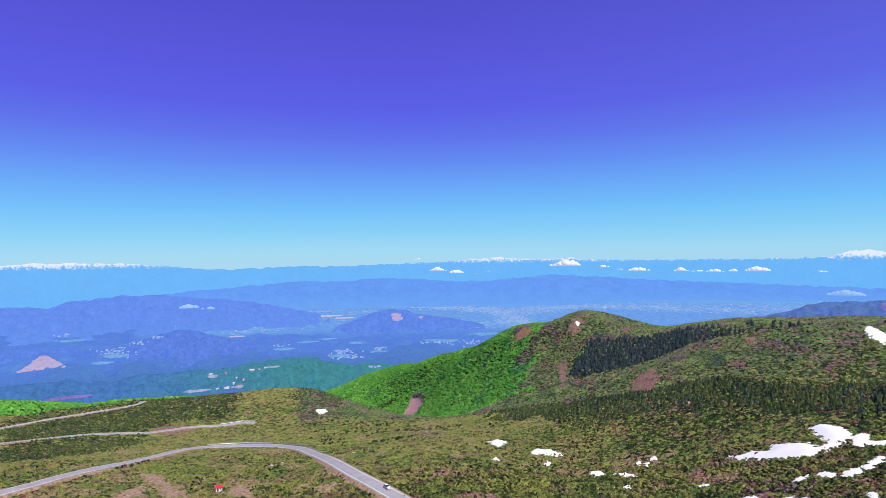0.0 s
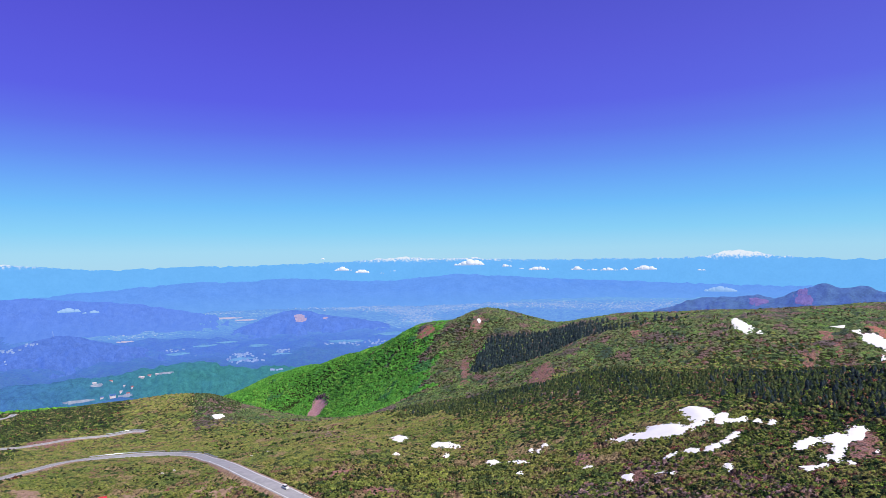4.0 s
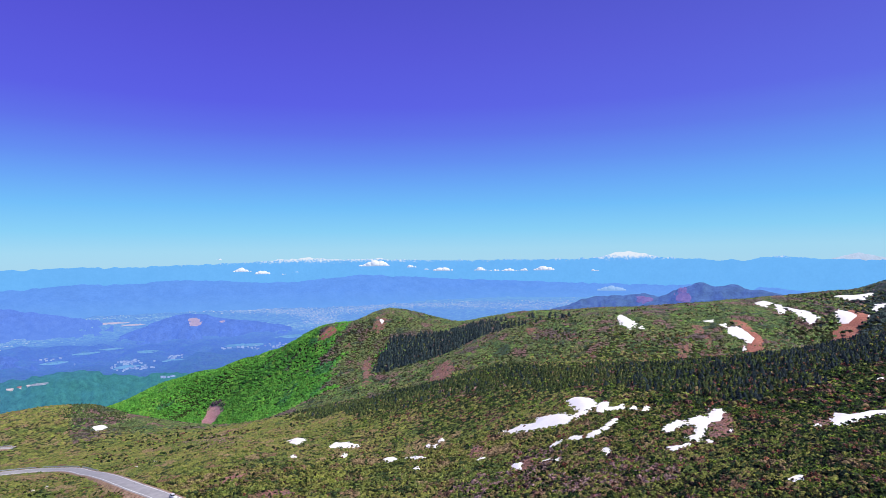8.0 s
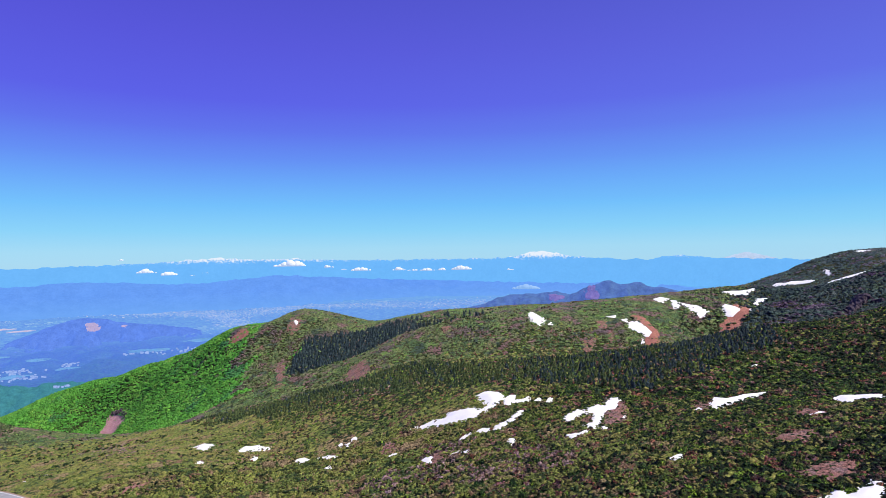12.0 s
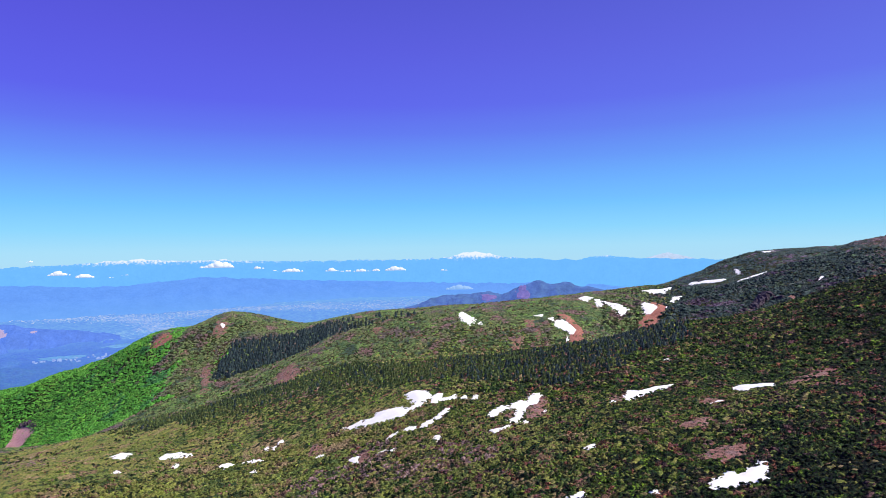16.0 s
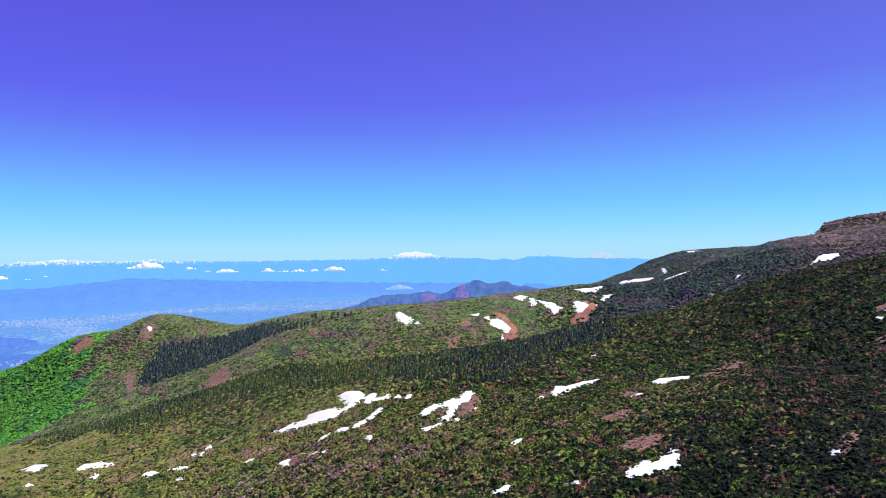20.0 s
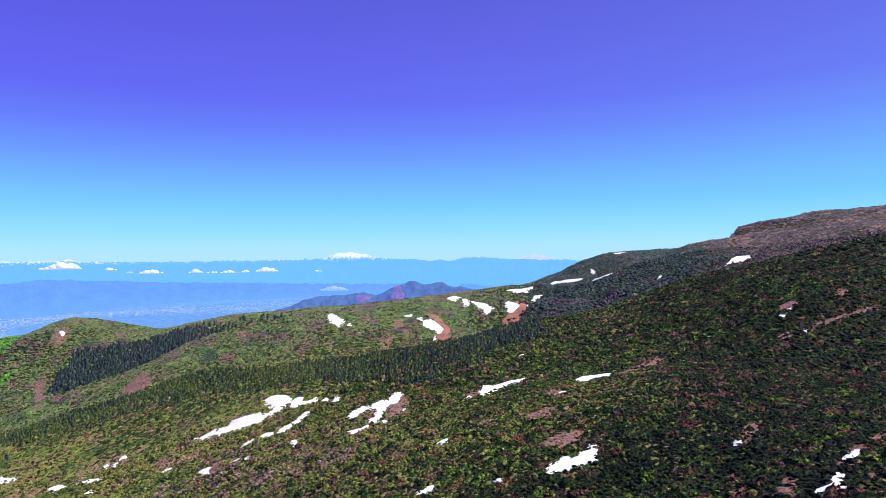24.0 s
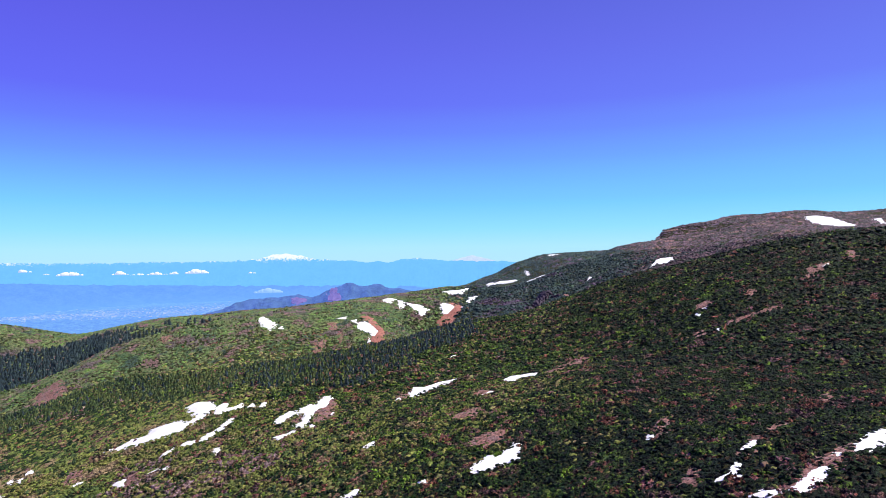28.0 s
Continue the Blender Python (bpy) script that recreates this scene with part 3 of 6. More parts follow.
# ---- snow, bare soil ----
SNOW = [
    [(96.2, 213.5), (97.8, 212.1), (101.6, 211.0), (104.2, 211.3), (107.5, 206.5), (111.4, 210.4), (114.8, 206.8), (117.8, 203.1), (118.6, 197.1), (122.9, 198.1), (124.6, 205.4), (127.6, 216.7), (132.0, 218.3), (133.7, 209.3), (131.0, 199.4), (127.1, 196.8), (121.3, 194.8), (117.1, 193.9), (112.4, 193.4), (109.7, 197.4), (105.9, 200.7), (101.9, 205.4), (97.8, 210.0)],
    [(127.5, 192.8), (131.0, 198.4), (135.0, 201.1), (136.1, 199.3), (133.0, 194.8), (135.2, 192.3), (139.4, 194.1), (136.6, 189.3), (133.2, 189.7), (130.9, 192.7), (128.1, 190.3)],
    [(138.7, 187.6), (141.5, 189.6), (140.3, 186.4)],
    [(141.1, 182.9), (145.7, 187.6), (145.0, 185.1), (142.2, 182.4)],
    [(151.1, 188.6), (154.3, 189.5), (152.1, 186.8)],
    [(101.4, 181.4), (103.1, 182.5), (106.2, 182.4), (104.3, 180.6)],
    [(107.8, 180.9), (110.8, 180.9), (112.2, 177.5), (109.8, 177.1)],
    [(112.7, 175.9), (116.2, 178.5), (118.6, 177.9), (117.4, 175.2), (114.3, 174.0)],
    [(120.0, 178.1), (128.2, 182.5), (129.3, 181.8), (126.5, 178.8), (120.0, 176.3)],
    [(86.2, 180.5), (88.0, 181.4), (89.6, 178.9), (86.9, 174.7), (85.9, 176.6)],
    [(94.3, 172.9), (96.8, 172.5), (95.5, 170.4)],
    [(96.9, 170.3), (98.2, 169.4), (97.3, 168.0)],
    [(79.7, 198.1), (82.8, 198.1), (81.5, 196.0)],
    [(110.8, 163.0), (112.6, 161.0), (108.5, 156.2)],
    [(71.5, 229.0), (73.3, 229.2), (72.1, 225.7)],
    [(69.7, 232.3), (70.8, 232.4), (69.8, 228.5)],
    [(133.5, 162.1), (138.8, 166.4), (144.9, 168.5), (145.4, 165.0), (139.0, 161.7), (135.2, 160.0)],
    [(147.2, 166.8), (154.0, 168.4), (155.1, 164.9), (163.8, 172.6), (165.7, 170.8), (159.7, 162.8), (154.7, 158.4), (152.8, 160.7), (148.1, 158.2), (139.7, 150.4), (134.0, 146.4), (135.8, 152.3), (138.5, 151.9), (145.0, 158.7), (145.3, 162.6)],
    [(124.3, 147.7), (128.1, 145.4), (131.8, 146.6), (128.3, 143.6), (123.2, 143.5)],
    [(134.8, 142.4), (138.0, 145.5), (135.5, 141.3)],
    [(147.2, 147.8), (150.6, 149.8), (148.0, 146.6)],
    [(173.9, 132.7), (187.7, 143.3), (188.4, 138.6), (199.7, 139.6), (209.5, 139.1), (205.9, 135.3), (197.6, 134.6), (186.7, 132.7), (178.8, 131.8), (173.6, 130.8)],
    [(168.9, 134.9), (172.3, 136.4), (169.5, 133.4)],
    [(178.9, 101.4), (183.2, 101.8), (182.7, 100.0), (180.4, 100.0)],
    [(127.3, 105.1), (130.1, 105.6), (128.3, 103.5), (126.8, 103.5)],
    [(204.1, 108.8), (210.7, 109.3), (207.8, 105.3), (199.7, 100.5), (198.8, 103.1)],
    [(207.5, 112.8), (222.1, 119.2), (224.5, 107.0), (207.7, 97.2), (206.1, 103.8), (204.7, 108.5)],
    [(129.6, 67.5), (133.0, 69.0), (135.3, 68.4), (139.9, 69.4), (140.3, 68.1), (137.4, 66.6), (141.7, 66.0), (144.0, 64.9), (146.2, 65.9), (146.2, 64.6), (141.3, 62.3), (139.4, 60.6), (137.0, 62.7), (134.1, 64.4), (132.0, 65.9)],
    [(106.2, 90.5), (108.3, 89.9), (110.0, 89.6), (109.7, 88.4), (107.2, 88.6)],
    [(120.0, 76.7), (121.2, 76.2), (120.3, 75.5)],
    [(126.8, 105.2), (129.8, 105.4), (128.6, 103.9)],
    [(244.2, 172.1), (249.7, 172.6), (246.4, 170.2)],
    [(124.8, 7.6), (127.9, 7.0), (130.0, 6.3), (133.7, 6.6), (131.8, 5.9), (128.9, 5.4), (127.2, 4.5), (125.7, 6.0)],
    [(142.2, 7.2), (145.4, 7.3), (148.3, 6.6), (144.2, 6.4)],
    [(119.8, 0.7), (121.6, -0.3), (122.0, -2.4), (121.0, -3.3), (119.7, -1.8)],
    [(122.9, -4.7), (125.9, -5.0), (129.2, -6.2), (132.4, -7.6), (132.9, -8.4), (129.6, -8.3), (125.1, -7.6), (122.0, -6.5), (122.0, -5.2)],
    [(137.3, -8.9), (140.9, -8.8), (141.5, -9.9)],
    [(143.6, -11.2), (151.6, -11.9), (157.4, -12.7), (161.4, -14.4), (153.1, -15.0), (147.0, -13.8), (142.9, -12.3)],
    [(151.2, 30.5), (154.2, 31.5), (153.3, 30.4)],
    [(313.4, 71.8), (317.1, 72.2), (315.5, 69.8), (312.3, 69.7)],
    [(322.5, 71.0), (324.3, 69.3), (320.9, 68.6)],
    [(293.8, 56.3), (296.5, 54.8), (290.6, 53.9)],
    [(395.9, 31.1), (402.6, 27.8), (396.3, 28.1)],
    [(302.5, 446.0), (311.5, 452.3), (308.8, 436.3), (304.7, 421.3), (295.9, 415.2), (295.4, 423.5)],
    [(302.4, 412.3), (307.5, 415.2), (305.1, 410.1)],
    [(361.7, 379.9), (370.0, 378.4), (366.0, 364.1), (358.5, 349.9), (347.3, 340.2), (352.7, 351.9), (354.1, 368.3)],
    [(344.5, 345.1), (336.1, 333.8), (335.4, 336.1)],
    [(362.3, 389.6), (367.6, 388.1), (361.8, 380.8)],
    [(358.1, 403.5), (368.2, 401.8), (362.2, 396.8)],
    [(447.3, 438.2), (464.3, 445.4), (461.7, 431.3), (437.3, 416.8)],
    [(457.4, 425.2), (459.7, 420.0), (438.0, 394.9), (428.5, 390.5)],
    [(450.5, 405.9), (450.5, 398.9), (451.5, 386.4), (438.6, 363.0), (419.9, 355.4), (429.7, 370.2)],
    [(128.9, 648.9), (132.4, 649.8), (135.0, 642.8), (132.3, 636.0), (128.9, 636.9)],
    [(-116.7, 489.2), (-110.6, 491.8), (-107.3, 485.6), (-110.4, 476.5)],
    [(15.7, 290.5), (20.0, 295.5), (23.7, 288.5), (19.1, 275.2)],
    [(33.5, 263.7), (35.6, 268.0), (39.3, 264.9), (41.9, 265.3), (42.5, 260.0), (45.5, 257.3), (43.4, 253.4), (39.0, 256.5), (33.3, 258.5)],
    [(14.8, 248.4), (16.5, 252.0), (17.3, 247.9)],
    [(35.8, 245.2), (37.4, 247.6), (37.9, 243.5), (36.2, 241.5)],
    [(51.4, 231.2), (54.1, 231.5), (56.2, 227.3), (52.3, 225.5)],
    [(59.2, 225.2), (62.5, 224.5), (65.9, 218.7), (61.9, 221.1)],
    [(75.5, 232.3), (76.8, 233.6), (76.7, 230.6), (75.0, 229.7)],
    [(58.9, 210.8), (60.3, 211.8), (60.1, 208.6)],
    [(1091.8, 619.3), (1096.0, 598.0), (1087.0, 591.9), (1075.8, 603.9)],
    [(958.5, 587.9), (953.8, 576.1), (922.4, 558.5), (933.4, 570.2)],
    [(892.4, 630.8), (911.6, 639.2), (898.4, 600.1), (892.0, 564.9), (882.4, 561.6), (876.9, 590.4), (873.1, 610.4)],
    [(885.6, 537.4), (892.3, 528.8), (916.0, 525.1), (931.5, 507.6), (920.0, 503.0), (899.5, 510.9), (868.5, 509.8), (861.6, 518.7)],
    [(544.8, 437.2), (556.3, 433.6), (561.4, 426.3), (575.3, 425.2), (583.8, 425.1), (567.8, 418.0), (557.4, 417.2), (550.8, 409.3), (539.7, 416.4)],
    [(516.8, 378.8), (542.8, 394.0), (550.0, 389.1), (539.2, 383.8), (514.4, 374.3)],
    [(456.1, 335.5), (471.5, 343.8), (452.0, 331.1)],
    [(463.5, 369.0), (478.1, 378.6), (470.5, 360.5), (450.6, 340.2), (434.6, 334.5), (435.8, 341.0), (448.9, 356.1)],
    [(611.5, 282.0), (626.5, 286.4), (621.6, 282.0), (606.1, 277.4)],
    [(1083.6, 148.9), (1098.3, 136.7), (1087.8, 116.6), (1036.3, 92.7), (963.0, 71.8), (928.4, 77.3), (951.7, 93.7), (1012.5, 117.1), (1022.6, 129.1), (1057.5, 143.2)],
    [(1067.4, 62.2), (1081.8, 53.3), (962.8, 40.0), (1012.2, 51.4)],
    [(637.5, 221.2), (658.6, 225.6), (685.8, 228.9), (691.7, 216.9), (672.5, 208.9), (662.1, 212.6), (646.2, 212.9), (656.8, 221.2), (633.6, 217.3)],
]
SOIL = [
    [(379.5, 393.9), (382.6, 384.7), (366.9, 350.5), (342.7, 326.5), (333.4, 332.0), (345.2, 344.2), (358.5, 349.9), (368.9, 372.1)],
    [(411.5, 331.5), (422.7, 336.8), (433.1, 339.3), (450.6, 342.0), (486.0, 380.1), (497.7, 372.6), (453.4, 331.6), (441.5, 329.2), (426.9, 321.2), (417.6, 320.7)],
    [(334.3, 374.0), (339.7, 373.1), (325.3, 358.5)],
    [(310.8, 374.8), (319.2, 372.3), (303.8, 355.5), (297.2, 357.1)],
    [(344.2, 398.7), (350.5, 394.7), (339.2, 381.5), (333.7, 384.2)],
    [(481.2, 281.3), (503.5, 290.1), (518.5, 292.6), (495.7, 277.9), (477.1, 273.9)],
    [(238.3, 491.3), (243.9, 486.8), (236.8, 475.4), (232.3, 478.5)],
    [(149.4, 159.8), (163.8, 167.1), (160.4, 158.8), (147.6, 145.8), (140.3, 143.4), (140.1, 148.7)],
    [(137.9, 157.9), (145.4, 161.0), (141.0, 154.5), (136.9, 153.7)],
    [(156.2, 95.7), (163.9, 95.5), (167.1, 92.3), (162.8, 91.0), (156.1, 92.5)],
    [(143.0, 77.0), (148.9, 78.1), (152.0, 73.2), (147.0, 70.3), (142.9, 73.1)],
    [(179.0, 106.1), (185.2, 105.5), (184.2, 99.1), (177.5, 98.9)],
    [(169.8, 138.4), (176.5, 140.9), (177.2, 136.1), (172.2, 131.9)],
    [(85.7, 178.4), (93.6, 181.1), (94.4, 175.8), (86.9, 171.4)],
    [(66.6, 705.2), (82.1, 710.3), (90.0, 692.0), (78.4, 676.3), (68.8, 693.4)],
    [(120.8, 636.9), (129.7, 658.2), (137.7, 643.1), (130.2, 627.1), (122.8, 622.0)],
    [(89.6, 520.9), (101.4, 578.5), (105.0, 566.4), (95.2, 518.3)],
    [(139.0, 464.7), (146.9, 485.1), (158.3, 482.4), (155.8, 462.0), (143.4, 447.1)],
    [(88.1, 628.0), (93.1, 630.7), (93.6, 619.5)],
    [(-71.3, 815.7), (-70.9, 838.4), (-65.2, 850.2), (-63.7, 863.4), (-53.9, 846.4), (-47.1, 807.3), (-51.6, 792.1), (-60.0, 779.6)],
    [(-11.2, 228.0), (-2.4, 231.5), (-3.2, 226.8), (-10.2, 224.6)],
    [(3.0, 210.5), (10.8, 212.7), (14.9, 207.5), (4.1, 206.6)],
    [(-133.9, 248.8), (-124.8, 246.3), (-105.2, 225.1), (-96.9, 220.3), (-109.0, 218.5), (-119.4, 232.1), (-125.8, 237.2)],
    [(-88.1, 224.5), (-88.0, 236.2), (-80.6, 230.7), (-75.8, 219.4), (-84.4, 219.4)],
    [(-60.9, 216.2), (-62.0, 223.1), (-60.3, 228.8), (-57.9, 230.9), (-56.7, 227.6), (-58.8, 225.5), (-60.3, 220.7), (-59.8, 215.8)],
    [(-55.5, 222.8), (-50.9, 226.3), (-44.5, 227.1), (-43.8, 220.2), (-49.6, 217.4)],
    [(-51.0, 237.1), (-47.9, 238.6), (-41.8, 229.8), (-35.9, 220.5), (-40.7, 223.7)],
    [(-227.8, 436.5), (-221.5, 452.0), (-202.3, 452.8), (-195.4, 437.4), (-207.7, 417.0), (-220.2, 422.0)],
    [(-128.5, 219.3), (-124.4, 231.1), (-115.6, 217.9), (-125.4, 215.4)],
    [(136.0, 460.8), (144.2, 469.9), (158.2, 476.9), (152.7, 453.1), (110.0, 334.6), (105.8, 334.9)],
    [(79.0, 204.0), (83.9, 213.0), (86.9, 210.4), (83.9, 202.2), (80.2, 198.6)],
    [(208.5, 94.5), (248.6, 112.5), (263.7, 111.0), (270.9, 108.5), (264.7, 105.3), (216.1, 88.4), (205.7, 89.7)],
    [(154.4, 96.8), (159.7, 96.2), (164.9, 92.4), (160.5, 90.0), (155.1, 93.4)],
    [(142.7, 78.9), (147.6, 79.2), (153.9, 75.3), (152.3, 72.5), (144.3, 75.1), (141.1, 77.2)],
    [(180.0, 107.1), (187.3, 108.3), (183.0, 100.8), (178.3, 100.5)],
    [(153.3, 30.8), (162.2, 33.1), (170.3, 32.9), (164.3, 30.4), (153.2, 28.5)],
    [(122.6, -2.6), (124.0, -3.6), (132.1, -5.4), (141.3, -8.1), (149.1, -10.2), (147.5, -12.2), (139.5, -10.6), (133.6, -9.0), (122.0, -6.2)],
    [(194.2, 1.9), (205.7, 1.8), (199.5, -0.6), (192.8, 0.1)],
    [(139.9, 7.6), (148.0, 7.3), (166.2, 5.9), (165.0, 4.9), (148.0, 5.9), (138.3, 5.9)],
    [(124.0, 13.5), (131.6, 14.7), (131.3, 13.0), (124.6, 10.7)],
    [(339.5, 55.4), (348.6, 55.4), (348.1, 51.0), (337.5, 51.4)],
    [(288.3, 65.2), (295.4, 63.4), (290.6, 59.3), (285.0, 61.5)],
    [(368.9, 34.1), (394.4, 36.0), (408.1, 28.5), (403.0, 26.4), (381.2, 31.8)],
    [(302.9, 54.9), (310.8, 47.8), (323.7, 37.9), (321.7, 36.2), (307.5, 44.5), (299.9, 52.2)],
    [(433.8, 21.9), (434.1, 19.7), (416.3, 15.8), (414.2, 18.4)],
    [(531.3, 268.5), (553.4, 277.9), (550.5, 272.5), (536.9, 263.5), (524.8, 261.3)],
    [(326.9, 76.1), (333.4, 72.0), (328.5, 66.2), (320.0, 69.5)],
]
FOREST = [
    [(29.7, 473.3), (100.9, 482.1), (151.6, 331.8), (205.2, 276.4), (237.5, 242.5), (398.8, 325.6), (318.2, 211.6), (296.0, 184.1), (238.7, 188.4), (187.8, 172.2), (167.6, 201.0), (143.5, 233.7), (107.7, 295.3), (65.8, 301.8), (33.0, 400.6)],
    [(103.6, 533.4), (109.8, 557.3), (119.3, 576.8), (132.2, 595.7), (148.6, 590.1), (167.0, 590.6), (191.4, 589.6), (215.1, 585.2), (230.3, 562.2), (248.8, 535.0), (272.8, 522.2), (299.0, 500.3), (258.4, 496.6), (228.7, 507.6), (201.8, 511.9), (177.8, 523.5), (157.6, 530.0), (141.0, 530.6), (123.5, 526.2), (111.4, 519.7)],
    [(-347.9, 443.6), (-331.3, 497.1), (-297.1, 550.9), (-816.9, 1808.9), (-220.1, 604.1), (-210.1, 533.9), (-216.8, 469.5), (-239.2, 406.6), (-262.0, 334.0)],
    [(-246.4, 314.2), (-235.8, 387.9), (-208.9, 387.1), (-190.9, 324.4), (-208.7, 266.1)],
    [(-146.2, 545.9), (-195.9, 977.6), (-150.0, 925.2), (-101.1, 503.8), (-130.5, 505.3)],
]
DEAD = [
    [(58.2, 177.7), (70.8, 186.1), (85.7, 190.9), (99.4, 176.3), (110.6, 153.3), (116.3, 148.9), (129.2, 139.6), (121.2, 132.4), (100.2, 137.3), (91.6, 142.3), (76.1, 149.0), (62.5, 161.4)],
    [(88.7, 171.8), (94.8, 172.5), (102.3, 168.3), (106.2, 156.9), (113.3, 148.8), (112.0, 141.0), (102.5, 146.9), (92.1, 149.8)],
    [(-45.0, 408.4), (-23.8, 398.5), (-9.2, 319.8), (-12.1, 272.1), (-30.0, 329.9)],
    [(101.9, 344.1), (115.6, 306.2), (128.7, 290.5), (122.2, 278.9), (109.2, 286.1), (94.7, 307.2)],
]
ROADS = [
    [(-169.4, 200.8), (-164.0, 209.0), (-159.9, 220.4), (-157.5, 239.7), (-150.8, 269.5), (-151.7, 287.3), (-153.7, 313.0), (-151.7, 342.8), (-137.8, 358.5), (-117.5, 359.9), (-99.5, 345.5), (-80.9, 318.1), (-58.8, 266.3), (-43.4, 237.7), (-32.0, 221.2), (-22.3, 208.9), (-9.7, 194.7)],
    [(-269.7, 323.6), (-266.4, 339.6), (-267.4, 378.9), (-252.0, 401.7), (-225.3, 417.5), (-215.2, 429.8), (-200.4, 448.2), (-181.5, 455.3), (-169.4, 464.5), (-157.6, 462.6)],
    [(-350.0, 419.9), (-357.9, 456.4), (-351.0, 483.9), (-340.3, 510.7), (-322.1, 530.1), (-307.6, 545.6), (-307.9, 566.9), (-318.2, 594.4)],
]
for outline in SNOW:
    big = max(np.ptp(np.asarray(outline), axis=0))
    ob = sheet("snow_patch", outline, m_snow, 0.16, 0.32 if big > 12 else 0.2, 0.24)
    far_off = np.hypot(*np.mean(outline, 0)) > 400
    tagged(ob, ("large " if big > 30 else "small " if big < 9 else "") + "patch of old white snow melting on the " + ("far mountainside" if far_off else "shrub-covered slope"), "snow patch", "snow patches")
for n_soil, outline in enumerate(SOIL):
    near_road = np.mean(outline, 0)[0] < -20 and np.hypot(*np.mean(outline, 0)) < 450
    ob = sheet("bare_soil", outline, m_pale if near_road else m_slide if n_soil == 19 else m_soil if n_soil in (0, 1, 14) else m_brown, 0.10, 1.0, 1.6 if n_soil == 19 else 0.12)
    tagged(ob, "bare pale earth worn open among heath" if near_road else "bare reddish volcanic soil exposed on the slope", "bare soil", "bare soil patches")

# ---- roads ----


def spline(pts, step):
    """Evenly spaced points on a smooth curve through pts."""
    p = np.asarray(pts, float)
    p = np.vstack([2 * p[0] - p[1], p, 2 * p[-1] - p[-2]])
    out = []
    for i in range(1, len(p) - 2):
        for s in np.linspace(0, 1, 12, endpoint=False):
            a, b, c, d = p[i - 1:i + 3]
            out.append(0.5 * (2 * b + (c - a) * s + (2 * a - 5 * b + 4 * c - d) * s * s + (3 * b - a - 3 * c + d) * s ** 3))
    out = np.array(out + [p[-2]])
    run = np.r_[0, np.cumsum(np.hypot(*np.diff(out, axis=0).T))]
    at = np.linspace(0, run[-1], max(int(run[-1] / step), 4))
    return np.stack([np.interp(at, run, out[:, k]) for k in (0, 1)], -1)


def soften(v, n):
    for _ in range(n):
        v = np.r_[v[:1], (v[:-2] + 2 * v[1:-1] + v[2:]) / 4, v[-1:]]
    return v


def strip(name, line, z, offsets, drops, material, parent=None):
    """A band along line; offsets to the right and drops below z of its long edges."""
    t = np.gradient(line, axis=0)
    t /= np.hypot(*t.T)[:, None]
    side = np.stack([t[:, 1], -t[:, 0]], -1)
    v = [np.c_[line + side * o, z - dz] for o, dz in zip(offsets, drops)]
    v = np.stack(v, 1).reshape(-1, 3)
    return mesh_object(name, v, grid_faces(len(line), len(offsets))[:, ::-1], material, parent=parent)


ROAD_LINES = []
for n, (pts, half) in enumerate(zip(ROADS, (3.0, 2.3, 2.4))):
    line = spline(pts, 2.0)
    z = soften(height(line[:, 0], line[:, 1]), 12) + 0.8
    road = strip("road", line, z, [-half - 0.3, -half, 0, half, half + 0.3], [0.10, 0.03, -0.05, 0.03, 0.10], m_asphalt)
    tagged(road, "winding two-lane mountain road of pale worn asphalt", "road", kind="structure")
    for sgn in (-1, 1):
        edge = [sgn * (half + 0.3), sgn * (half + 1.1), sgn * (half + 3.6)]
        strip("verge", line, z, edge if sgn > 0 else edge[::-1], [0.10, 0.16, 2.4] if sgn > 0 else [2.4, 0.16, 0.10], m_pale, road)
    for o in (-half + 0.35, half - 0.35):
        strip("edge_line", line, z, [o - 0.12, o + 0.12], [-0.03, -0.03], m_line, road)
    ROAD_LINES.append((line, z, half))
    for a in range(0, len(line) - 3, 3):
        t = line[min(a + 4, len(line) - 1)] - line[a]
        sx = np.array([t[1], -t[0]]) / np.hypot(*t) * (half + 1.6)
        e = line[min(a + 4, len(line) - 1)]
        BARE.append((np.array([line[a] - sx, e - sx, e + sx, line[a] + sx]), 1.0))


# ---- plants ----
def tuft(seed, sides, rings):
    """A ragged open dome of leaves about one metre wide: rings of uneven points under an off-centre tip."""
    rnd = random.Random(seed)
    v, f = [], []
    for k in range(rings):
        a0 = rnd.random() * 6
        r, z = 0.58 - 0.26 * k, 0.42 * k
        for i in range(sides):
            q, a = r * rnd.uniform(0.5, 1.5), a0 + (i + rnd.uniform(-0.3, 0.3)) * 6.283 / sides
            v.append((q * math.cos(a), q * math.sin(a), z + rnd.uniform(-0.22, 0.3) * (k > 0) - 0.1 * (k == 0)))
    v.append((rnd.uniform(-0.15, 0.15), rnd.uniform(-0.15, 0.15), 0.35 + 0.35 * (rings - 1) + rnd.uniform(0, 0.25)))
    for k in range(rings - 1):
        for i in range(sides):
            a, b = k * sides + i, k * sides + (i + 1) % sides
            f += [(a, b, b + sides), (a, b + sides, a + sides)]
    base = (rings - 1) * sides
    f += [(base + i, base + (i + 1) % sides, len(v) - 1) for i in range(sides)]
    return np.array(v), np.array(f)


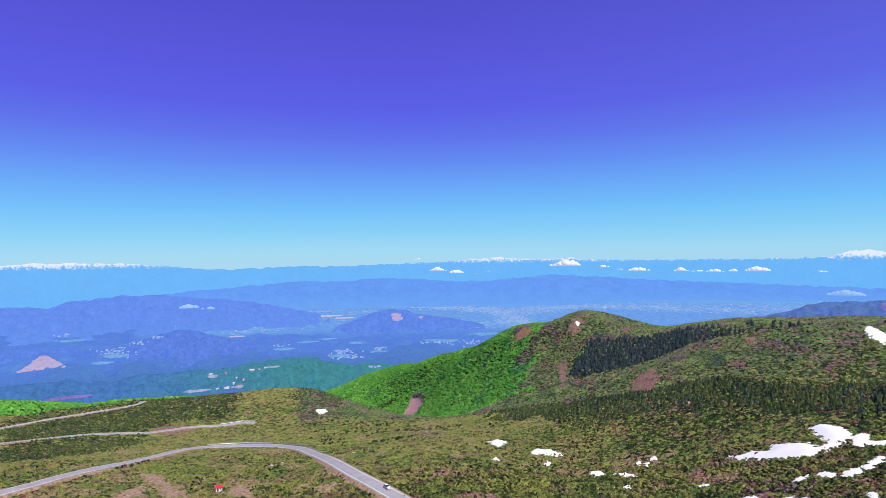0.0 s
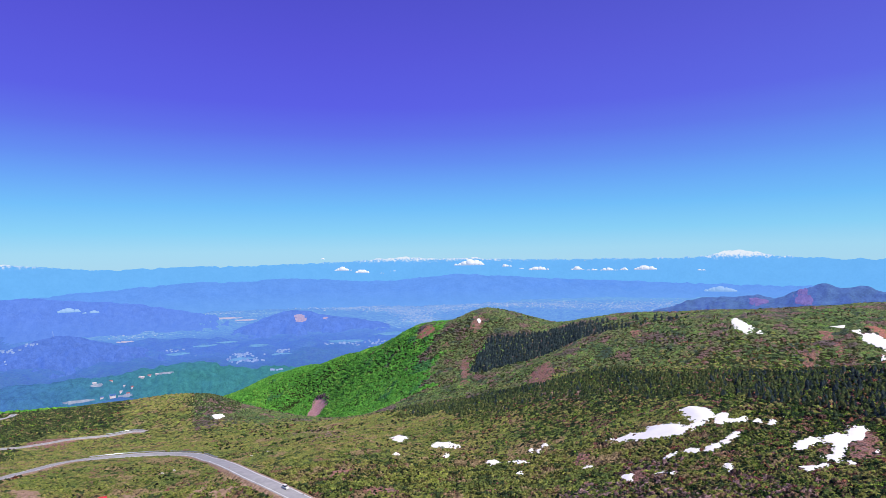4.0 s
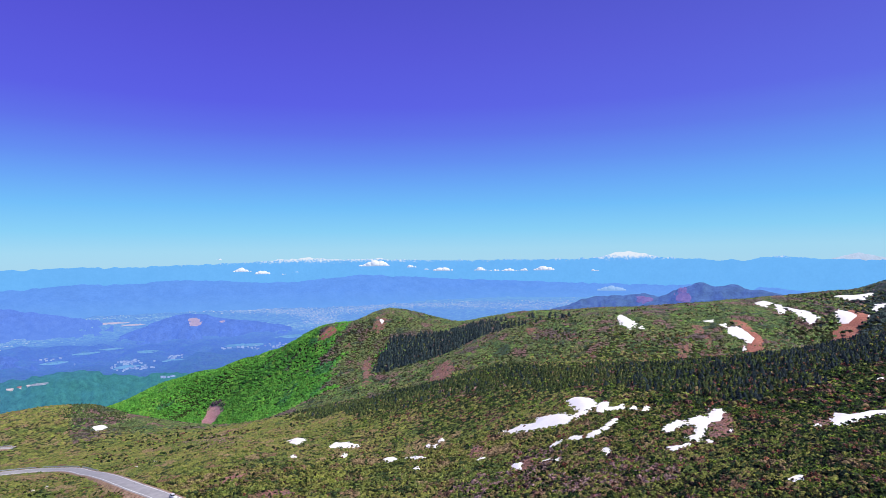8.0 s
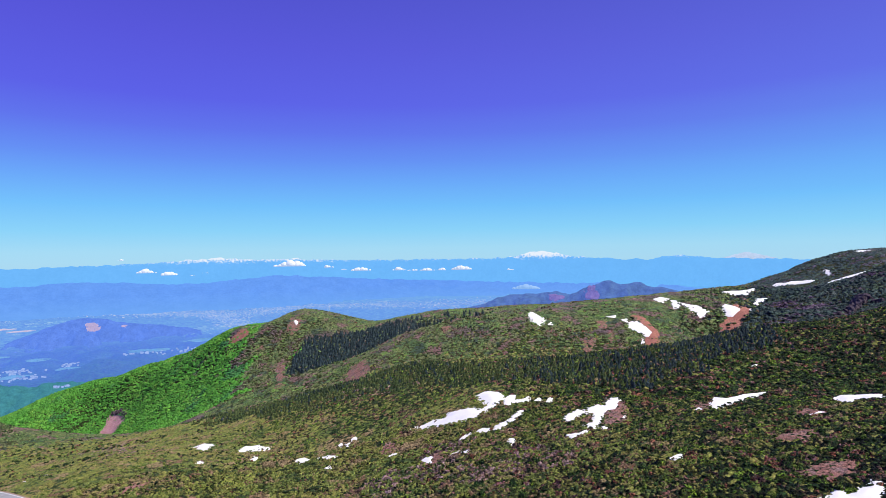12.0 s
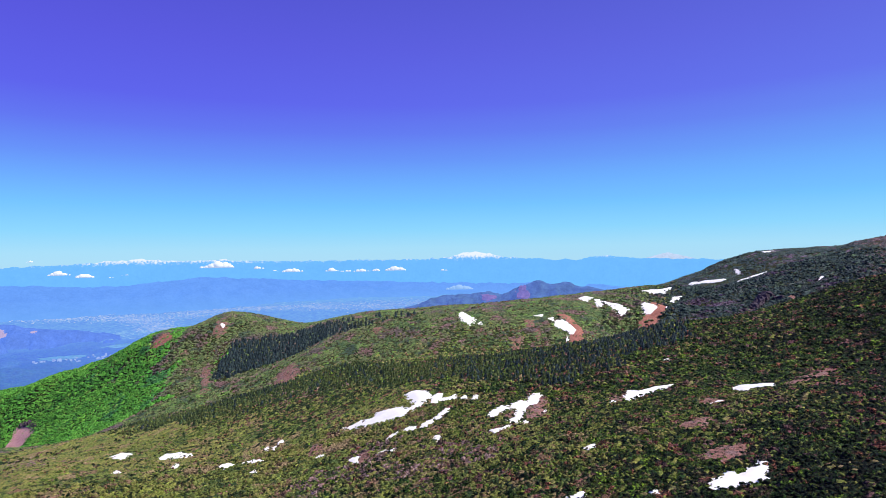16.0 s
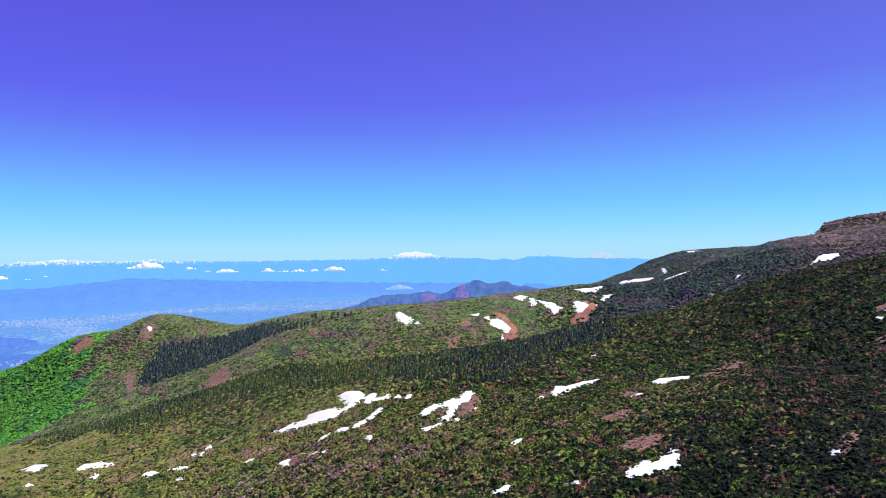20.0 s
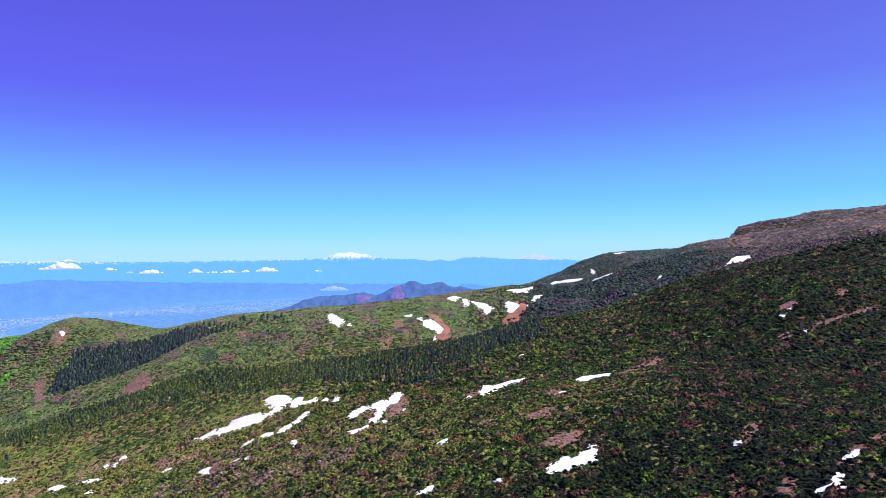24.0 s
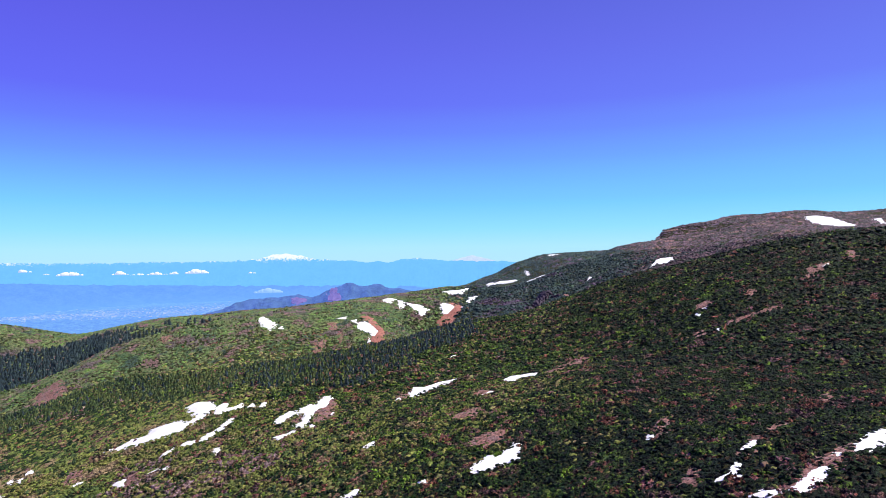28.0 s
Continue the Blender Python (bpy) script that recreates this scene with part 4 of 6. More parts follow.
def fir(seed, tiers=3, sides=6):
    """A small wind-beaten fir: jagged skirts of boughs one above the other, one metre high."""
    rnd = random.Random(seed)
    v, f = [], []
    for k in range(tiers):
        z0, z1 = k / tiers * 0.8 + 0.03, min(1.0, (k + 1.7) / tiers * 0.8 + 0.1)
        r = 0.30 * (1 - k / tiers * 0.75)
        a0, base = rnd.random() * 6, len(v)
        for i in range(sides):
            q = r * rnd.uniform(0.6, 1.25)
            v.append((q * math.cos(a0 + i * 6.283 / sides), q * math.sin(a0 + i * 6.283 / sides), z0 + rnd.uniform(-0.05, 0.05)))
        v.append((rnd.uniform(-0.03, 0.03), rnd.uniform(-0.03, 0.03), z1))
        f += [(base + i, base + (i + 1) % sides, base + sides) for i in range(sides)]
    return np.array(v), np.array(f)


def plant(name, kinds, x, y, wide, high, material, rng, sink=0.05):
    """All bushes of one kind as one mesh, each its own island."""
    z = height(x, y)
    ang = rng.uniform(0, 6.283, len(x))
    which = rng.integers(0, len(kinds), len(x))
    vs, fs, off = [], [], 0
    for k, (bv, bf) in enumerate(kinds):
        m = np.nonzero(which == k)[0]
        if not len(m):
            continue
        c, s = np.cos(ang[m])[:, None], np.sin(ang[m])[:, None]
        w, h = wide[m][:, None], high[m][:, None]
        px = (bv[:, 0] * c - bv[:, 1] * s) * w + x[m][:, None]
        py = (bv[:, 0] * s + bv[:, 1] * c) * w * rng.uniform(0.7, 1.2, (len(m), 1)) + y[m][:, None]
        pz = bv[:, 2] * h + z[m][:, None] - sink * h
        vs.append(np.stack([px, py, pz], -1).reshape(-1, 3))
        fs.append((bf[None] + (off + np.arange(len(m)) * len(bv))[:, None, None]).reshape(-1, 3))
        off += len(m) * len(bv)
    ob = mesh_object(name, np.vstack(vs), np.vstack(fs), material, smooth=material not in (m_conifer, m_bluefir))
    return ob


def spread(b0, b1, d0, d1, gap, rng):
    """Places strewn over a sector of the plan: a grid of that gap, each place shaken within its square."""
    n = int(2 * d1 / gap) + 1
    g = (np.arange(n) - n / 2) * gap
    x, y = np.meshgrid(g, g, indexing="ij")
    x, y = x.ravel() + rng.uniform(-0.5, 0.5, n * n) * gap, y.ravel() + rng.uniform(-0.5, 0.5, n * n) * gap
    d, b = np.hypot(x, y), np.degrees(np.arctan2(x, y))
    m = (d > d0) & (d < d1) & (b > b0) & (b < b1)
    return x[m], y[m]


def clear(x, y):
    """Drops places on snow, soil and road."""
    keep = np.ones(len(x), bool)
    for poly, share in BARE:
        p = np.asarray(poly)
        lo, hi = p.min(0), p.max(0)
        m = np.nonzero((x > lo[0]) & (x < hi[0]) & (y > lo[1]) & (y < hi[1]) & keep)[0]
        if len(m):
            keep[m[inside(p, x[m], y[m]) & (rng.random(len(m)) < share)]] = False
    return x[keep], y[keep]


def within(polys, x, y):
    """Places inside any of the outlines, whose rims are loosened."""
    x, y = x + 9 * fbm(x, y, 22, 3, 91), y + 9 * fbm(x, y, 22, 3, 95)
    hit = np.zeros(len(x), bool)
    for p in polys:
        hit |= inside(p, x, y)
    return hit


def beech_zone(x, y):
    """Fresh-leaved beech wood: the lower flank of the near hill, thinning out upwards, and below the hairpin road."""
    d, b = np.hypot(x, y), np.degrees(np.arctan2(x, y))
    z = height(x, y) - Z0 + 26 * fbm(x, y, 80, 4, 71)
    share = np.clip((-76 - np.clip(b - 6, 0, 20) * 2.2 - z) / 50, 0, 1)
    pick = np.clip(0.5 + 0.42 * fbm(x, y, 16, 3, 55) + 0.24 * (lattice((x * 10).astype(np.int64), (y * 10).astype(np.int64), 55) - 0.5), 0.01, 0.99)
    return ((d > np.where(b < -6, 720, 545)) & (b > -16) & (b < 17) & (pick < share)) | ((b < -20) & (d + 12 * fbm(x, y, 40, 3, 77) > 695))


def this_side(x, y, slack=50):
    """Places on the near side of the hill's crest and a little beyond it; what grows past that is never seen."""
    d, b = np.hypot(x, y), np.degrees(np.arctan2(x, y))
    return (d < np.interp(b, [-11.3, -8.6, -5.9, -3.2, -0.5, 2.3, 5.0, 8.7, 12.2, 20, 25, 40, 48, 52], [1120, 1060, 1000, 920, 850, 800, 745, 720, 690, 690, 660, 680, 740, 2000]) + slack) | (b < -12)


rng = np.random.default_rng(7)
BUSH = [tuft(s, 5, 2) for s in range(8)]
LOW = [tuft(s, 4, 2) for s in range(30, 38)]
POINT = [tuft(s, 6, 1) for s in range(40, 48)]
FIR = [fir(s) for s in range(6)]

PINE_BELT = [(-402, 512), (-1113, 1775), (-858, 1860), (-208, 571), (-194, 492), (-226, 461), (-217, 401), (-204, 298), (-209, 266)]      # dense scrub between the bends of the road
for b0, b1, d0, d1, gap, size, kinds in ((-40, 102, 1, 98, 1.9, 2.6, LOW), (102, 180, 1, 98, 2.6, 3.4, LOW), (-180, -40, 1, 98, 2.6, 3.4, LOW), (-40, 30, 98, 240, 1.2, 1.8, LOW), (30, 102, 98, 240, 1.04, 1.55, LOW), (-40, 34, 240, 440, 1.42, 2.15, POINT), (34, 93, 240, 440, 1.8, 2.6, LOW), (-40, 48, 440, 800, 2.45, 3.5, POINT), (48, 91, 440, 800, 3.1, 4.3, LOW), (40, 91, 800, 1350, 5.0, 6.0, POINT)):
    x, y = clear(*spread(b0, b1, d0, d1, gap, rng))
    wood = within(FOREST, x, y)
    keep = ~(wood & (rng.random(len(x)) < 0.35)) & (wood | ~beech_zone(x, y)) & this_side(x, y)
    x, y = x[keep], y[keep]
    d, b = np.hypot(x, y), np.degrees(np.arctan2(x, y))
    dead = within(DEAD, x, y) & (rng.random(len(x)) < 0.42) & (fbm(x, y, 9, 3, 33) > -0.15)
    beyond = (b + rng.normal(0, 1.0, len(x)) > 53) & (d + 12 * fbm(x, y, 60, 3, 8) + rng.normal(0, 14, len(x)) > 500 + 2.0 * np.clip(b - 72, 0, 20)) & ~dead
    alpine = beyond & (b + 2.5 * fbm(x, y, 90, 3, 14) + rng.normal(0, 1.5, len(x)) > 70.5 - (d - 700) / 130) & (d > 600)
    spur = beyond & ~alpine
    hill = (d + 40 * fbm(x, y, 70, 3, 12) + rng.normal(0, 25, len(x)) > 470) & (b > -15) & (b + rng.normal(0, 2, len(x)) < 53.5) & ~beyond & ~dead
    swell = (d + 30 * fbm(x, y, 50, 3, 22) + rng.normal(0, 14, len(x)) > 262) & (d < 430) & (b + rng.normal(0, 4, len(x)) > 12 + 8 * fbm(x, y, 40, 3, 23)) & (b < 46) & (rng.random(len(x)) < 0.6)
    swell |= within([PINE_BELT], x, y) & (rng.random(len(x)) < 0.7)
    right = ((b + 12 * fbm(x, y, 40, 3, 3) + rng.normal(0, 13, len(x)) > 52 - np.clip((d - 200) / 6, 0, 16)) | swell) & ~beyond & ~dead & ~hill
    # bushes given the darkened copy, more of them towards the back-lit right
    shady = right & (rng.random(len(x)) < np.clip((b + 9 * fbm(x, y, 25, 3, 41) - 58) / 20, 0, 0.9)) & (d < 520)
    for mask, name, mat, label in ((right & ~shady, "dwarf_pine_scrub", m_scrub, "dense green dwarf pine scrub with rusty bushes"), (shady, "dwarf_pine_scrub", m_shadescrub, "dense dark green dwarf pine scrub on the upper slope, darkened for its shade"), (spur, "spur_scrub", m_spur, "dark scrub beyond the gully, tinted blue with painted haze"), (alpine, "alpine_heath", m_alpine, "low purple-brown alpine heath near the summit"),
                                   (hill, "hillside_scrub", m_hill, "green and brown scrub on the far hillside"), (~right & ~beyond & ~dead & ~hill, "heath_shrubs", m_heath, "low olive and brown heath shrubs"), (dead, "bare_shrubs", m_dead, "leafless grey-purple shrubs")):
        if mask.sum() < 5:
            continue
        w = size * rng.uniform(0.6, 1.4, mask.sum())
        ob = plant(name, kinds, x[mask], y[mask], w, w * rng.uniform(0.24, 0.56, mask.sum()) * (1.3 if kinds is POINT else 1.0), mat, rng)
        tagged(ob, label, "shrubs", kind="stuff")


def accents(name, b0, b1, d0, d1, gap, share, tufts, size, high, material, label, seed):
    """Broad single bushes of another colour among the scrub, each of several tufts side by side."""
    x, y = clear(*spread(b0, b1, d0, d1, gap, rng))
    m = fbm(x, y, 26, 3, seed) + rng.normal(0, 0.45, len(x)) > share
    x, y = np.repeat(x[m], tufts), np.repeat(y[m], tufts)
    reach = np.repeat(rng.uniform(0.7, 3.4, m.sum()), tufts) * size
    x, y = x + rng.normal(0, 0.5, len(x)) * reach, y + rng.normal(0, 0.5, len(x)) * reach
    w = size * rng.uniform(0.7, 1.2, len(x))
    tagged(plant(name, LOW, x, y, w, w * rng.uniform(0.4, 0.8, len(x)) * high, material, rng), label, "shrubs", kind="stuff")


RUSTY, LIMY, DARK = "rust-red bushes still bare of leaves among dark scrub", "fresh yellow-green bushes among dark scrub", "dark green dwarf pine bushes among pale heath"
accents("rusty_bushes", 22, 100, 100, 260, 7.6, 0.14, 24, 1.0, 0.9, m_rust, RUSTY, 201)
accents("lime_bushes", 22, 100, 100, 260, 7.5, 0.16, 24, 1.0, 0.9, m_lime, LIMY, 202)
accents("rusty_bushes", 30, 92, 260, 520, 11.0, 0.30, 18, 1.4, 0.9, m_rust, RUSTY, 203)
accents("lime_bushes", 30, 92, 260, 520, 11.0, 0.22, 16, 1.5, 0.9, m_lime, LIMY, 204)
accents("lime_bushes", -30, 22, 100, 330, 7.0, 0.40, 8, 1.1, 1.2, m_lime, LIMY, 208)
accents("rusty_bushes", -40, 22, 100, 330, 6.0, 0.75, 8, 1.1, 0.9, m_rust, RUSTY, 205)
accents("dwarf_pines", -40, 34, 100, 330, 5.0, 0.34, 5, 1.5, 1.0, m_scrub, DARK, 206)
accents("dwarf_pines", -14, 50, 330, 720, 9.0, 0.25, 5, 2.4, 1.0, m_scrub, DARK, 207)

x, y = clear(*spread(-17, 18, 540, 1150, 2.5, rng))
m = beech_zone(x, y) & ~within(FOREST, x, y) & this_side(x, y)
w = rng.uniform(3.2, 4.8, m.sum())
tagged(plant("beech_wood", BUSH, x[m], y[m], w, w * rng.uniform(0.34, 0.58, m.sum()), m_beech, rng), "fresh bright green beech wood on a steep hillside", "woodland", kind="stuff")
x, y = spread(-42, -20, 690, 1100, 5.0, rng)
m = beech_zone(x, y)
x, y = x[m], y[m]
w = rng.uniform(5, 7.5, len(x))
tagged(plant("beech_wood", LOW, x, y, w, w * 0.5, m_beech, rng), "bright green beech wood below the road", "woodland", kind="stuff")

x, y = clear(*spread(-42, 80, 250, 900, 2.95, rng))
m = within(FOREST, x, y) & ((x > -20) | (np.hypot(x, y) < 690))
x, y = x[m], y[m]
m = rng.random(len(x)) > np.where(y > 440, np.clip((x - 200) / 50, 0, 0.88), 0)
x, y = x[m], y[m]
on_hill = inside(FOREST[1], x + 5 * fbm(x, y, 22, 3, 91), y + 5 * fbm(x, y, 22, 3, 95))
h = np.where(x < -20, rng.uniform(0.9, 1.9, len(x)), np.where(on_hill, rng.uniform(2.8, 5.4, len(x)), rng.uniform(1.5, 3.5, len(x))))
blue = on_hill | ((x > -20) & (rng.random(len(x)) < np.clip((np.degrees(np.arctan2(x, y)) - 28) / 30, 0.1, 0.85)))
for m, mat, label in ((~blue, m_conifer, "dark green stand of small wind-beaten firs"), (blue, m_bluefir, "dense dark blue-green stand of firs on the hillside")):
    w = h[m] * np.where(x[m] < -20, 1.9, 1.35) * rng.uniform(0.8, 1.3, m.sum())
    tagged(plant("fir_wood", FIR, x[m], y[m], w, h[m], mat, rng), label, "woodland", kind="stuff")

# ---- distance ----
from mathutils.bvhtree import BVHTree

RANGES = {}


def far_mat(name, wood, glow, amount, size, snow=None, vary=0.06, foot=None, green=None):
    """Far wooded slopes with the haze of miles of bright air painted on as glow: spurs and hollows stand out faintly,
    woods are mottled.
    foot: (distance, elevation, elevation, tone) between which the slope fades into the valley's haze; green: the
    nearer, clearer tone to the east."""
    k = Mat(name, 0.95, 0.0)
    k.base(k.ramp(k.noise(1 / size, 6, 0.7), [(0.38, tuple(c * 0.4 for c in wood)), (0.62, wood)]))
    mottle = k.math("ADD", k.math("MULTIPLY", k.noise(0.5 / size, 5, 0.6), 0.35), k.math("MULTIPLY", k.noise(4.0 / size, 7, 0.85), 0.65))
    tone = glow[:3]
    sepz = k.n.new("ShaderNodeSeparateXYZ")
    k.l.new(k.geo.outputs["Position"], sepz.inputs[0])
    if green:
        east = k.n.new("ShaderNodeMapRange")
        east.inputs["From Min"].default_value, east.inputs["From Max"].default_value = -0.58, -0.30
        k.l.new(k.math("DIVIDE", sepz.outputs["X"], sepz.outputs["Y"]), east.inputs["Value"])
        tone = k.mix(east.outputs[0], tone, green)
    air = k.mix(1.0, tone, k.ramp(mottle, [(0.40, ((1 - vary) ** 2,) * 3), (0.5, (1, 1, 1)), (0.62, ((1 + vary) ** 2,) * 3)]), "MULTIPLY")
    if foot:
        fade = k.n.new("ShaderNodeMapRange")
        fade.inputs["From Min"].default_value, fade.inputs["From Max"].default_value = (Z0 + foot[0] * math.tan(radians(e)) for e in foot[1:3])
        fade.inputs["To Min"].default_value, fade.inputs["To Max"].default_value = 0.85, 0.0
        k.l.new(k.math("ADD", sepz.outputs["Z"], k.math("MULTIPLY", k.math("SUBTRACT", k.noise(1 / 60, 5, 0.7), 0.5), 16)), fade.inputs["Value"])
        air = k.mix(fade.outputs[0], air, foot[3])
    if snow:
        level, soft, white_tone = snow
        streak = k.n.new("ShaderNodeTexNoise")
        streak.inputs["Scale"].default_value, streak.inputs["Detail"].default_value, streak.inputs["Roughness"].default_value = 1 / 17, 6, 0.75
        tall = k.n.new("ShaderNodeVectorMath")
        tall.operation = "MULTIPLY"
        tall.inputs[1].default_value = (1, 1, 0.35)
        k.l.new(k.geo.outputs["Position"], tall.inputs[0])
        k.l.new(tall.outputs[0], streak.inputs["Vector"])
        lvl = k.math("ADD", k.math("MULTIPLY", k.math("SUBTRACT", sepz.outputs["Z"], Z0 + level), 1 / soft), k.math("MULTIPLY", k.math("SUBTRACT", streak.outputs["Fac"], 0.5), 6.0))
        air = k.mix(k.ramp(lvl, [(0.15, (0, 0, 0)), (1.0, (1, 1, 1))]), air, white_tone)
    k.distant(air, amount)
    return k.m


def mountain_range(name, crest, dist, base_el, depth, material, label, rough=0.10, gully=60, category="mountain range", jag=0.05, wave=0.0, rows=15):
    """A far range: crest is a line of (bearing, elevation) in degrees as seen from the middle of the plan; it falls on both sides."""
    c = np.asarray(crest, float)
    b = np.arange(c[0, 0], c[-1, 0], 0.15)
    el = np.interp(b, c[:, 0], c[:, 1])
    for _ in range(2):
        el = np.r_[el[:1], (el[:-2] + 2 * el[1:-1] + el[2:]) / 4, el[-1:]]
    el = el + jag * (fbm(b, b * 0, 0.8, 4, 3, 0.65) + 0.3) + wave * fbm(b, b * 0, 4.0, 3, 6)
    s = np.linspace(-1, 0.5, rows)
    bb, ss = np.meshgrid(np.radians(b), s, indexing="ij")
    top = np.repeat(el[:, None], rows, 1)
    d = (np.interp(b, *dist)[:, None] if isinstance(dist, tuple) else dist) + depth * ss
    x, y = d * np.sin(bb), d * np.cos(bb)
    n = np.abs(fbm(x, y, gully, 4, 17)) - 0.35
    fall = np.abs(ss) ** 1.1
    e = top * (1 - fall) + (np.interp(b, *base_el)[:, None] if isinstance(base_el, tuple) else base_el) * fall
    z = d * np.tan(np.radians(e - rough * 3.5 * fall * (1 - fall) * n)) + Z0
    v, f = np.stack([x, y, z], -1).reshape(-1, 3), grid_faces(len(b), rows)
    RANGES[name] = BVHTree.FromPolygons(v.tolist(), f.tolist())
    return tagged(mesh_object(name, v, f, material), label, category, kind="structure")


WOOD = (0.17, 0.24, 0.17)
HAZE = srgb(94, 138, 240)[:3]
# haze is painted into each range's glow, paler the farther it lies
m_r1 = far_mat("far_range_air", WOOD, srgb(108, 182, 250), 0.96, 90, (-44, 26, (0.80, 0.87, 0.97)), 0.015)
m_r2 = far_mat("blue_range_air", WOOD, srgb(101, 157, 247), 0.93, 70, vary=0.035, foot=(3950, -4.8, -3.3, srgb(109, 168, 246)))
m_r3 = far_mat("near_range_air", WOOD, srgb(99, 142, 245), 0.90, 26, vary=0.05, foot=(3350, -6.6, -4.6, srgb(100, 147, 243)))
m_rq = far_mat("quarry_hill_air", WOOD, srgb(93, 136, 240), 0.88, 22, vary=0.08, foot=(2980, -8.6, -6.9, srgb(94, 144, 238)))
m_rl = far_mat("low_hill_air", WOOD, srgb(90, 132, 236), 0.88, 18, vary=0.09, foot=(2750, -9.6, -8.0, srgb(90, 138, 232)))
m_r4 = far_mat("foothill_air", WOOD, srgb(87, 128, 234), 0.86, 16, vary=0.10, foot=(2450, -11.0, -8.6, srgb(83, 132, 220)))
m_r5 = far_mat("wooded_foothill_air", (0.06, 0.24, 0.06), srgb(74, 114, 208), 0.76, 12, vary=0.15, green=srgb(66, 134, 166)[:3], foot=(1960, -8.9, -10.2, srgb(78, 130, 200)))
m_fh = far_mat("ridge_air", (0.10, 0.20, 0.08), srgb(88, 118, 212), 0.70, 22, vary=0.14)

SNOWY = [(-44, -0.2), (-41, -0.1), (-38, -0.12), (-35.9, 0.06), (-33, -0.05), (-30, -0.02), (-27, -0.3), (-24, -0.65), (-21.4, -0.77), (-17.4, -0.69), (-14, -0.6), (-11.2, -0.63), (-8, -0.62), (-5.8, -0.55), (-4, -0.45),
         (-2.5, -0.36), (-1, -0.36), (1, -0.18), (2.6, -0.05), (4, 0.02), (5.2, -0.1), (6.5, -0.12), (8, -0.2), (10.5, -0.08), (12, -0.3), (15, -0.36), (20.5, -0.42), (26, -0.42), (30.9, -0.40), (32.2, -0.2), (33.6, 0.12), (34.6, 0.22), (36, 0.0),
         (37.5, -0.28), (39.5, -0.55), (44.3, -0.68), (46.9, -0.3), (49, -0.5), (51, -0.68), (54, -0.72), (60, -0.9), (70, -1.0)]
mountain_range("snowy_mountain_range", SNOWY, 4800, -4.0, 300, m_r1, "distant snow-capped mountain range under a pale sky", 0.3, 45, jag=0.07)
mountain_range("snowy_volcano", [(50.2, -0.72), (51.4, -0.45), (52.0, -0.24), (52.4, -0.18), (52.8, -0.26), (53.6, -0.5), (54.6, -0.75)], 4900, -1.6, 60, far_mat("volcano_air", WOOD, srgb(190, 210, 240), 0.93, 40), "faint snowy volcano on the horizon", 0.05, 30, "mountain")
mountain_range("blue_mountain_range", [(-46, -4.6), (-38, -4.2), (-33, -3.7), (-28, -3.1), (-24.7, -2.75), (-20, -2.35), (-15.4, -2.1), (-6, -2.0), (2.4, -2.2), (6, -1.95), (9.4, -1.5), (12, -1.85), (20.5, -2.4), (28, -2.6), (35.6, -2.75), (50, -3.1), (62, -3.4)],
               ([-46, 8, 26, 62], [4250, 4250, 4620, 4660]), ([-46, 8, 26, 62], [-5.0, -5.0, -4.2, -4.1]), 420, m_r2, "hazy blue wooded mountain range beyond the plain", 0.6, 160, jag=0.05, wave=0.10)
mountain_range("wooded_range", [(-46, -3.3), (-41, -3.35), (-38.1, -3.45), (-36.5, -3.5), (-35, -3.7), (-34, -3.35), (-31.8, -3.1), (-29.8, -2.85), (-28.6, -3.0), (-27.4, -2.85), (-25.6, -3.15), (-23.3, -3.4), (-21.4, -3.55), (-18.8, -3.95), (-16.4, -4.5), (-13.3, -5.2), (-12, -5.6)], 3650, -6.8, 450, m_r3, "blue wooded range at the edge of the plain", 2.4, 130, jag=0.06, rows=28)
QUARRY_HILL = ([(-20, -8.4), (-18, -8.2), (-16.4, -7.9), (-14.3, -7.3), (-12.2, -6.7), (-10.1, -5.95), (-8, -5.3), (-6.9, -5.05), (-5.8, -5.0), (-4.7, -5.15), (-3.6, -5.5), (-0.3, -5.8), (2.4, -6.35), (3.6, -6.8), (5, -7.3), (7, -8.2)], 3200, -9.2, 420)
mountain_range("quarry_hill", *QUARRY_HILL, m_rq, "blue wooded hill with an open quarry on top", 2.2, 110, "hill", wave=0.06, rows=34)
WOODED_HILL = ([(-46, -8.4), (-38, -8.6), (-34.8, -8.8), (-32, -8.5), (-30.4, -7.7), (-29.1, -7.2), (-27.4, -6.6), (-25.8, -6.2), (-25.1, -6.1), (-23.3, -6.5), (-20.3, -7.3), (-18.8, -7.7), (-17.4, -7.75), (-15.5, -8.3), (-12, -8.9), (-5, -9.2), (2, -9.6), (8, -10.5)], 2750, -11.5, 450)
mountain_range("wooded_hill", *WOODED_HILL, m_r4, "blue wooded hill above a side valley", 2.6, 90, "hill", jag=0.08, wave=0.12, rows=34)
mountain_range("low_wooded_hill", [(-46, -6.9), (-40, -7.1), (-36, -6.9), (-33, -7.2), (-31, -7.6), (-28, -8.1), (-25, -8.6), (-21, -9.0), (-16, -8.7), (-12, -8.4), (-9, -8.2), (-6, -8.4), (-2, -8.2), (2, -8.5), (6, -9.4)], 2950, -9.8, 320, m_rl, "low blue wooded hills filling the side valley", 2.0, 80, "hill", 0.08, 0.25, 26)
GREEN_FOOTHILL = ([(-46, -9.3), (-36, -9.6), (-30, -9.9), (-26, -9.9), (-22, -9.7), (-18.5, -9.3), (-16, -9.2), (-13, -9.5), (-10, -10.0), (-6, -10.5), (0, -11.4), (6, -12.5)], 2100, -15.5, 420)
